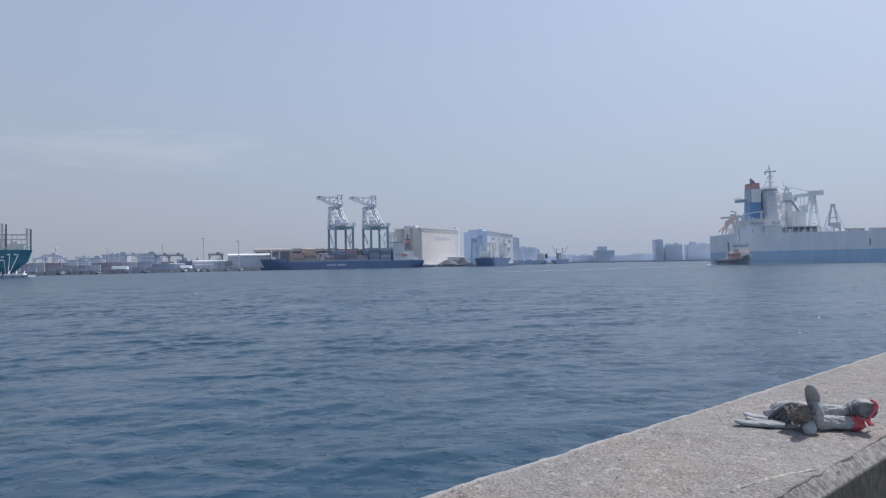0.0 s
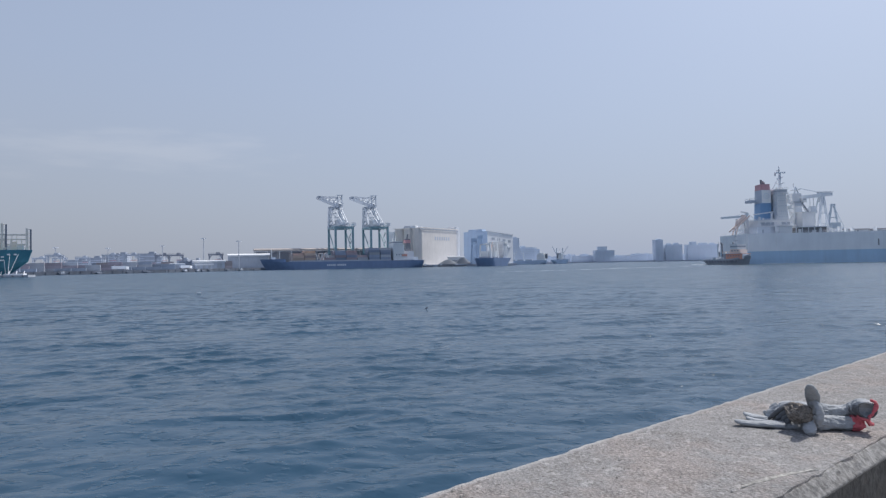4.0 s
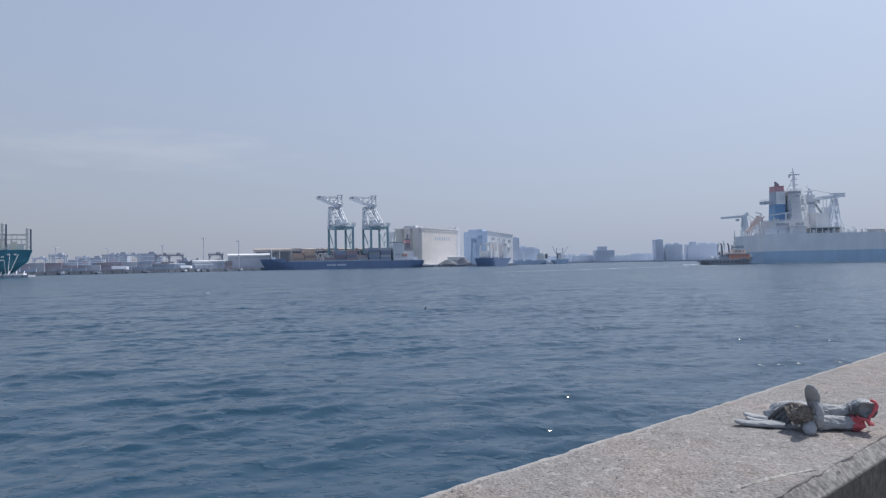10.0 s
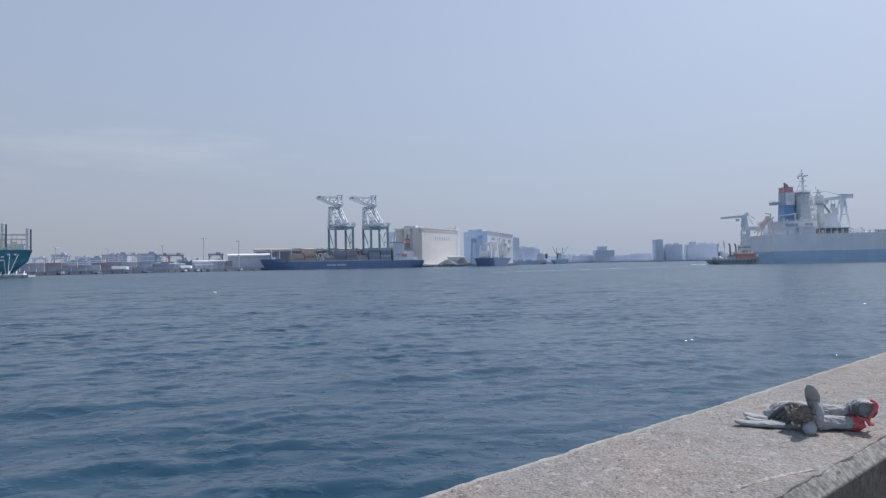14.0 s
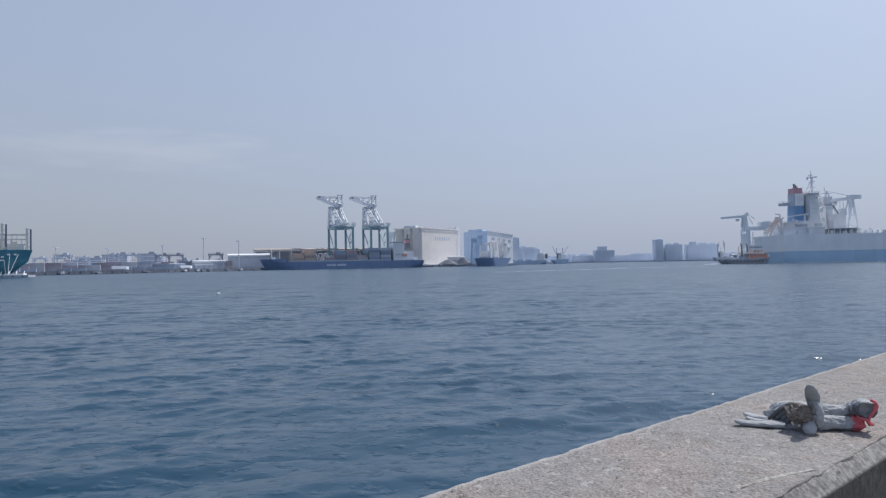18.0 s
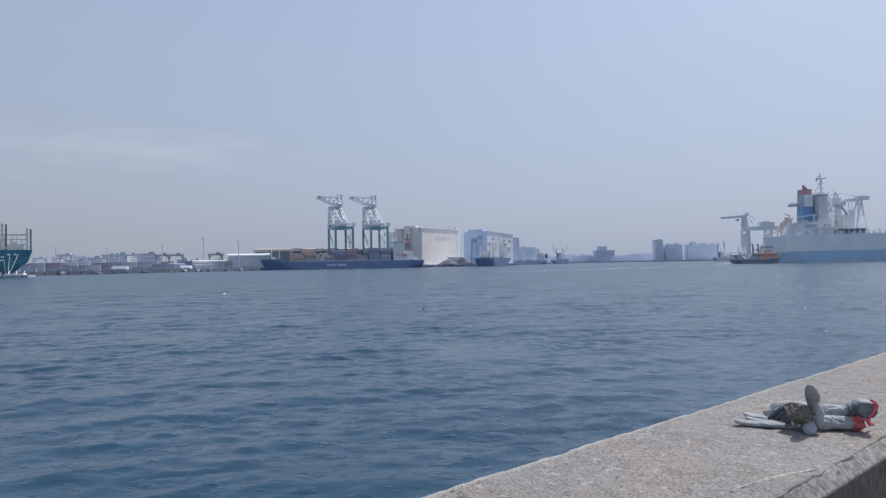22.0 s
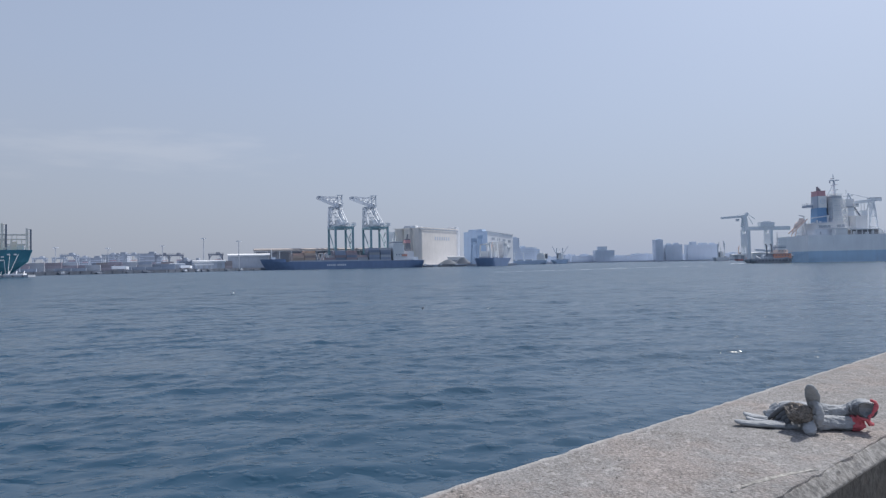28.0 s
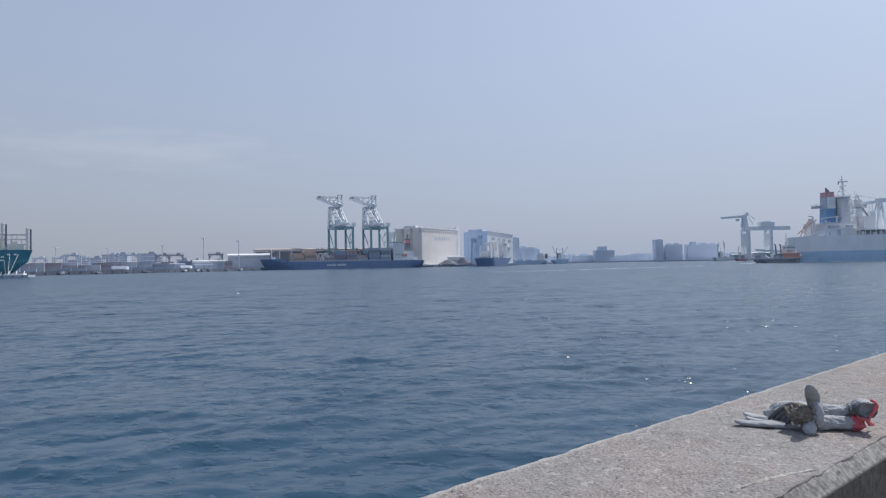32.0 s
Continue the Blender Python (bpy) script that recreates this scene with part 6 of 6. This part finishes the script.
GX, GY = 1.035, 1.865
G = pose(GX, GY, TOP, 0, 0, -29)
glove = thing("work_glove", G, "grey knitted work glove with frayed red cuff under a stone", "glove", "pair of work gloves")
part("palm", sweep([(-0.114, -0.020, 0.008, 0.0158, 0.0065), (-0.097, -0.015, 0.021, 0.0242, 0.0177), (-0.066, -0.015, 0.035, 0.0288, 0.0232), (-0.027, -0.030, 0.043, 0.0288, 0.0214), (0.005, -0.035, 0.044, 0.0260, 0.0195), (0.037, -0.030, 0.043, 0.0214, 0.0158)], n=56, wrinkle=0.16, seed=1), KNIT, glove)
part("wrist", sweep([(0.023, -0.030, 0.044, 0.0223, 0.0195), (0.048, -0.025, 0.044, 0.0205, 0.0172), (0.073, -0.020, 0.045, 0.0186, 0.0153), (0.091, -0.015, 0.050, 0.0205, 0.0167), (0.105, -0.020, 0.058, 0.0242, 0.0195), (0.116, -0.035, 0.065, 0.0270, 0.0219), (0.124, -0.055, 0.065, 0.0270, 0.0214), (0.128, -0.066, 0.064, 0.0242, 0.0195)], n=44, wrinkle=0.13, seed=2, open_end=True), KNIT, glove)
# the mouth of the cuff, its inner shade painted in
part("cuff_shade", sweep([(0.094, -0.020, 0.051, 0.0140, 0.0112), (0.107, -0.035, 0.058, 0.0223, 0.0186), (0.120, -0.052, 0.061, 0.0265, 0.0219), (0.129, -0.069, 0.064, 0.0265, 0.0214)], n=30, wrinkle=0.08, seed=6, open_end=True), SHADEKNIT, glove, "inside of the flared cuff, shade painted dark")
part("cuff", sweep([(0.130, -0.060, 0.088, 0.0028, 0.0023), (0.139, -0.060, 0.088, 0.0056, 0.0042), (0.147, -0.060, 0.084, 0.0074, 0.0051), (0.150, -0.060, 0.076, 0.0065, 0.0056), (0.146, -0.064, 0.065, 0.0051, 0.0047), (0.140, -0.068, 0.054, 0.0047, 0.0042), (0.132, -0.068, 0.044, 0.0047, 0.0042), (0.129, -0.058, 0.033, 0.0056, 0.0042), (0.135, -0.035, 0.021, 0.0074, 0.0042), (0.145, -0.015, 0.015, 0.0042, 0.0023)], n=24, wrinkle=0.32, seed=4), CUFF, glove, "frayed red elastic cuff")
part("cuff_fold", sweep([(0.104, -0.075, 0.048, 0.0023, 0.0023), (0.111, -0.076, 0.042, 0.0037, 0.0037), (0.121, -0.074, 0.039, 0.0042, 0.0042), (0.129, -0.066, 0.037, 0.0042, 0.0037)], n=20, wrinkle=0.28, seed=5), CUFF, glove, "red rim of the cuff")
part("finger", sweep([(-0.081, -0.010, 0.018, 0.0140, 0.0102), (-0.095, 0.000, 0.025, 0.0130, 0.0079), (-0.102, 0.000, 0.035, 0.0102, 0.0065), (-0.096, 0.000, 0.044, 0.0074, 0.0051), (-0.087, 0.000, 0.048, 0.0037, 0.0033)], n=22, wrinkle=0.14, seed=10), KNIT, glove)
part("finger", sweep([(-0.090, -0.020, 0.013, 0.0130, 0.0093), (-0.107, -0.010, 0.015, 0.0112, 0.0060), (-0.117, -0.010, 0.019, 0.0084, 0.0051), (-0.120, -0.010, 0.023, 0.0060, 0.0042), (-0.117, -0.010, 0.027, 0.0033, 0.0028)], n=22, wrinkle=0.14, seed=11), KNIT, glove)
part("finger", sweep([(-0.096, -0.040, 0.009, 0.0158, 0.0084), (-0.128, -0.030, 0.009, 0.0158, 0.0070), (-0.153, -0.025, 0.011, 0.0149, 0.0065), (-0.169, -0.020, 0.014, 0.0112, 0.0060), (-0.175, -0.020, 0.019, 0.0047, 0.0037)], n=24, wrinkle=0.14, seed=12), KNIT, glove)
# folds in the darker knit, painting the shaded side of the palm
part("fold", sweep([(-0.107, -0.055, 0.014, 0.0042, 0.0037), (-0.086, -0.065, 0.037, 0.0070, 0.0070), (-0.067, -0.068, 0.053, 0.0070, 0.0065), (-0.047, -0.062, 0.066, 0.0042, 0.0037)], n=20, wrinkle=0.16, seed=50), SHADEKNIT, glove, "palm fold painted dark for shade")
part("fold", sweep([(-0.094, -0.063, 0.008, 0.0042, 0.0037), (-0.076, -0.073, 0.029, 0.0070, 0.0070), (-0.059, -0.076, 0.044, 0.0070, 0.0065), (-0.043, -0.070, 0.055, 0.0042, 0.0037)], n=20, wrinkle=0.16, seed=51), SHADEKNIT, glove, "palm fold painted dark for shade")
part("fold", sweep([(-0.081, -0.071, 0.004, 0.0042, 0.0037), (-0.067, -0.081, 0.024, 0.0070, 0.0070), (-0.054, -0.084, 0.037, 0.0070, 0.0065), (-0.041, -0.078, 0.046, 0.0042, 0.0037)], n=20, wrinkle=0.16, seed=52), SHADEKNIT, glove, "palm fold painted dark for shade")
part("fold", sweep([(-0.072, -0.079, 0.002, 0.0042, 0.0037), (-0.059, -0.089, 0.018, 0.0070, 0.0070), (-0.048, -0.092, 0.029, 0.0070, 0.0065), (-0.036, -0.086, 0.035, 0.0042, 0.0037)], n=20, wrinkle=0.16, seed=53), SHADEKNIT, glove, "palm fold painted dark for shade")
part("thumb", sweep([(0.003, -0.055, 0.059, 0.0121, 0.0093), (0.004, -0.075, 0.078, 0.0167, 0.0102), (0.003, -0.100, 0.097, 0.0186, 0.0112), (0.000, -0.125, 0.115, 0.0158, 0.0102), (-0.002, -0.145, 0.128, 0.0102, 0.0070), (-0.003, -0.152, 0.133, 0.0042, 0.0033)], n=28, wrinkle=0.05, seed=20), COATED, glove, "coated thumb standing up")

glove = thing("work_glove", G, "grey knitted work glove with red cuff lying in front", "glove", "pair of work gloves")
part("palm", sweep([(-0.082, -0.090, 0.002, 0.0177, 0.0074), (-0.055, -0.080, 0.006, 0.0223, 0.0112), (-0.023, -0.072, 0.012, 0.0242, 0.0149), (0.008, -0.070, 0.018, 0.0260, 0.0200), (0.035, -0.062, 0.019, 0.0251, 0.0195)], n=56, wrinkle=0.14, seed=7), KNIT, glove)
part("wrist", sweep([(0.022, -0.066, 0.019, 0.0251, 0.0195), (0.044, -0.060, 0.021, 0.0232, 0.0181), (0.066, -0.053, 0.021, 0.0223, 0.0177), (0.086, -0.045, 0.020, 0.0223, 0.0177), (0.096, -0.041, 0.020, 0.0214, 0.0167)], n=44, wrinkle=0.15, seed=8), KNIT, glove)
part("cuff", sweep([(0.091, -0.046, 0.021, 0.0214, 0.0177), (0.095, -0.045, 0.021, 0.0251, 0.0200), (0.103, -0.041, 0.021, 0.0260, 0.0205), (0.110, -0.037, 0.020, 0.0232, 0.0186), (0.111, -0.036, 0.020, 0.0186, 0.0149)], n=48, wrinkle=0.14, seed=9), CUFF, glove, "red elastic cuff")
part("finger", sweep([(-0.064, -0.098, 0.009, 0.0158, 0.0084), (-0.103, -0.100, 0.008, 0.0167, 0.0074), (-0.143, -0.107, 0.008, 0.0177, 0.0074), (-0.174, -0.110, 0.010, 0.0167, 0.0070), (-0.185, -0.110, 0.012, 0.0130, 0.0056), (-0.191, -0.110, 0.014, 0.0056, 0.0028)], n=24, wrinkle=0.10, seed=30), KNIT, glove)
part("finger", sweep([(-0.069, -0.090, 0.012, 0.0140, 0.0070), (-0.111, -0.085, 0.011, 0.0130, 0.0060), (-0.145, -0.080, 0.012, 0.0116, 0.0056), (-0.160, -0.075, 0.016, 0.0079, 0.0047), (-0.163, -0.075, 0.020, 0.0037, 0.0028)], n=24, wrinkle=0.12, seed=31), KNIT, glove)
part("knuckle", sweep([(-0.003, -0.085, 0.074, 0.0070, 0.0047), (0.006, -0.095, 0.078, 0.0102, 0.0065), (0.016, -0.105, 0.069, 0.0121, 0.0093), (0.019, -0.110, 0.053, 0.0121, 0.0107), (0.018, -0.110, 0.038, 0.0112, 0.0102), (0.013, -0.105, 0.025, 0.0084, 0.0074)], n=24, wrinkle=0.08, seed=40), KNIT, glove, "bent finger over the palm")
part("finger", sweep([(-0.008, -0.100, 0.027, 0.0121, 0.0093), (-0.007, -0.120, 0.020, 0.0153, 0.0121), (-0.006, -0.133, 0.013, 0.0163, 0.0140), (-0.005, -0.142, 0.008, 0.0140, 0.0112), (-0.005, -0.150, 0.005, 0.0065, 0.0051)], n=26, wrinkle=0.07, seed=41), KNIT, glove, "finger pointing off the wall")

# the stone: broken shell crust, flat facets, a paler chipped top
bm = bmesh.new()
bmesh.ops.create_icosphere(bm, subdivisions=5, radius=1)
cuts = [(Vector(c).normalized(), d) for c, d in (((0.2, -0.3, 1), 0.62), ((-0.8, -0.5, 0.5), 0.74), ((0.9, -0.4, 0.2), 0.8), ((0.1, -1, 0.1), 0.78), ((-0.4, 0.8, 0.6), 0.75), ((0.6, -0.6, 0.7), 0.82))]
for v in bm.verts:
    q = v.co.copy()
    p_ = q * (1 + 0.12 * noise.noise(q * 1.7 + Vector((4, 0, 2))))
    for c, d in cuts:
        over = p_.dot(c) - d
        if over > 0:
            p_ -= c * over * 0.92
    p_ += q * (0.10 * noise.noise(q * 3.6) + 0.06 * noise.noise(q * 9.0) - 0.45 * max(0.0, noise.noise(q * 4.3 + Vector((1, 8, 3))) - 0.22))
    v.co = Vector((p_.x * 0.035, p_.y * 0.032, p_.z * 0.031))
for f in bm.faces:
    f.smooth = False
ob = part("stone", bm, STONE, None)
ob.matrix_world = G @ pose(-0.029, -0.110, 0.052, -14, 8, 15)
tagged(ob, "brown crusted stone weighing down the gloves", "stone")


# ------------------------------------------------------------------ what moves
def motions():
    rows = []
    for t, u in ((0, 0.4707), (8, 0.5009), (16, 0.5293), (24, 0.5578), (32, 0.5853)):
        d = 1 / lerp(1 / 439.5, 1 / 507.0, t / 32)
        rows.append((t, pose(u * d - 19, d, 0, 0, -0.25, 0)))
    walk(CARRIER, rows)
    ship_rows = rows
    rows, turns = [], []
    for t, u, gap, yaw in ((0, 0.4457, 19, -88), (3, 0.4388, 18, -80), (4.5, 0.436, 15, -60), (6.5, 0.4302, 11, -24), (9, 0.4310, 9, -8), (12, 0.4371, 8, -2),
                      (14, 0.444, 8, 0), (17, 0.4569, 8, 0), (20, 0.4707, 8, 0), (23, 0.4819, 8, 0), (25, 0.4879, 8, 0), (28, 0.4991, 8, 0),
                      (32, 0.5129, 8, 0)):
        d = 1 / lerp(1 / 439.5, 1 / 507.0, t / 32) - 22.5 - gap
        rows.append((t, pose(u * d, d, 0, 0, 0, yaw)))
        turns.append(yaw)
    walk(TUG, rows)
    # the foam keeps with its vessel
    walk(TUG_WAKE, [(t, pose(m.translation.x - 18.5 * math.cos(radians(y)), m.translation.y - 18.5 * math.sin(radians(y)) - 2, -0.05)) for (t, m), y in zip(rows, turns)])
    walk(CARRIER_WAKE, [(t, pose(m.translation.x + 22, m.translation.y - 26, -0.05)) for t, m in ship_rows])
    walk(FLOAT, [(t, pose(lerp(-33.6, -27.8, t / 32), 88.5 + 0.4 * math.sin(t), 0.12 * math.sin(t * 1.9), 4 * math.sin(t * 1.7), 5 * math.cos(t * 1.3), 3 * t))
                 for t in range(0, 33)])
    walk(DRIFT, [(t, pose(lerp(-1.35, -1.75, t / 32), 51.5, 0.14 * math.sin(t * 2.1), 6 * math.sin(t * 1.9), 6 * math.cos(t * 1.5), 0)) for t in range(0, 33)])
    walk(MOVING_YC, [(t, pose(lerp(-392, -375, t / 32), lerp(657, 663, t / 32), 2.6, 0, 0, 8)) for t in (0, 8, 16, 24, 32)])
    for ob, ang, speed in ((waves_a, WAVE_A, 1.6), (waves_b, WAVE_B, 1.2)):
        vx, vy = math.cos(ang) * speed, math.sin(ang) * speed
        walk(ob, [(t, pose(vx * (t - 16), vy * (t - 16), 0)) for t in (0, 8, 16, 24, 32)])


motions()
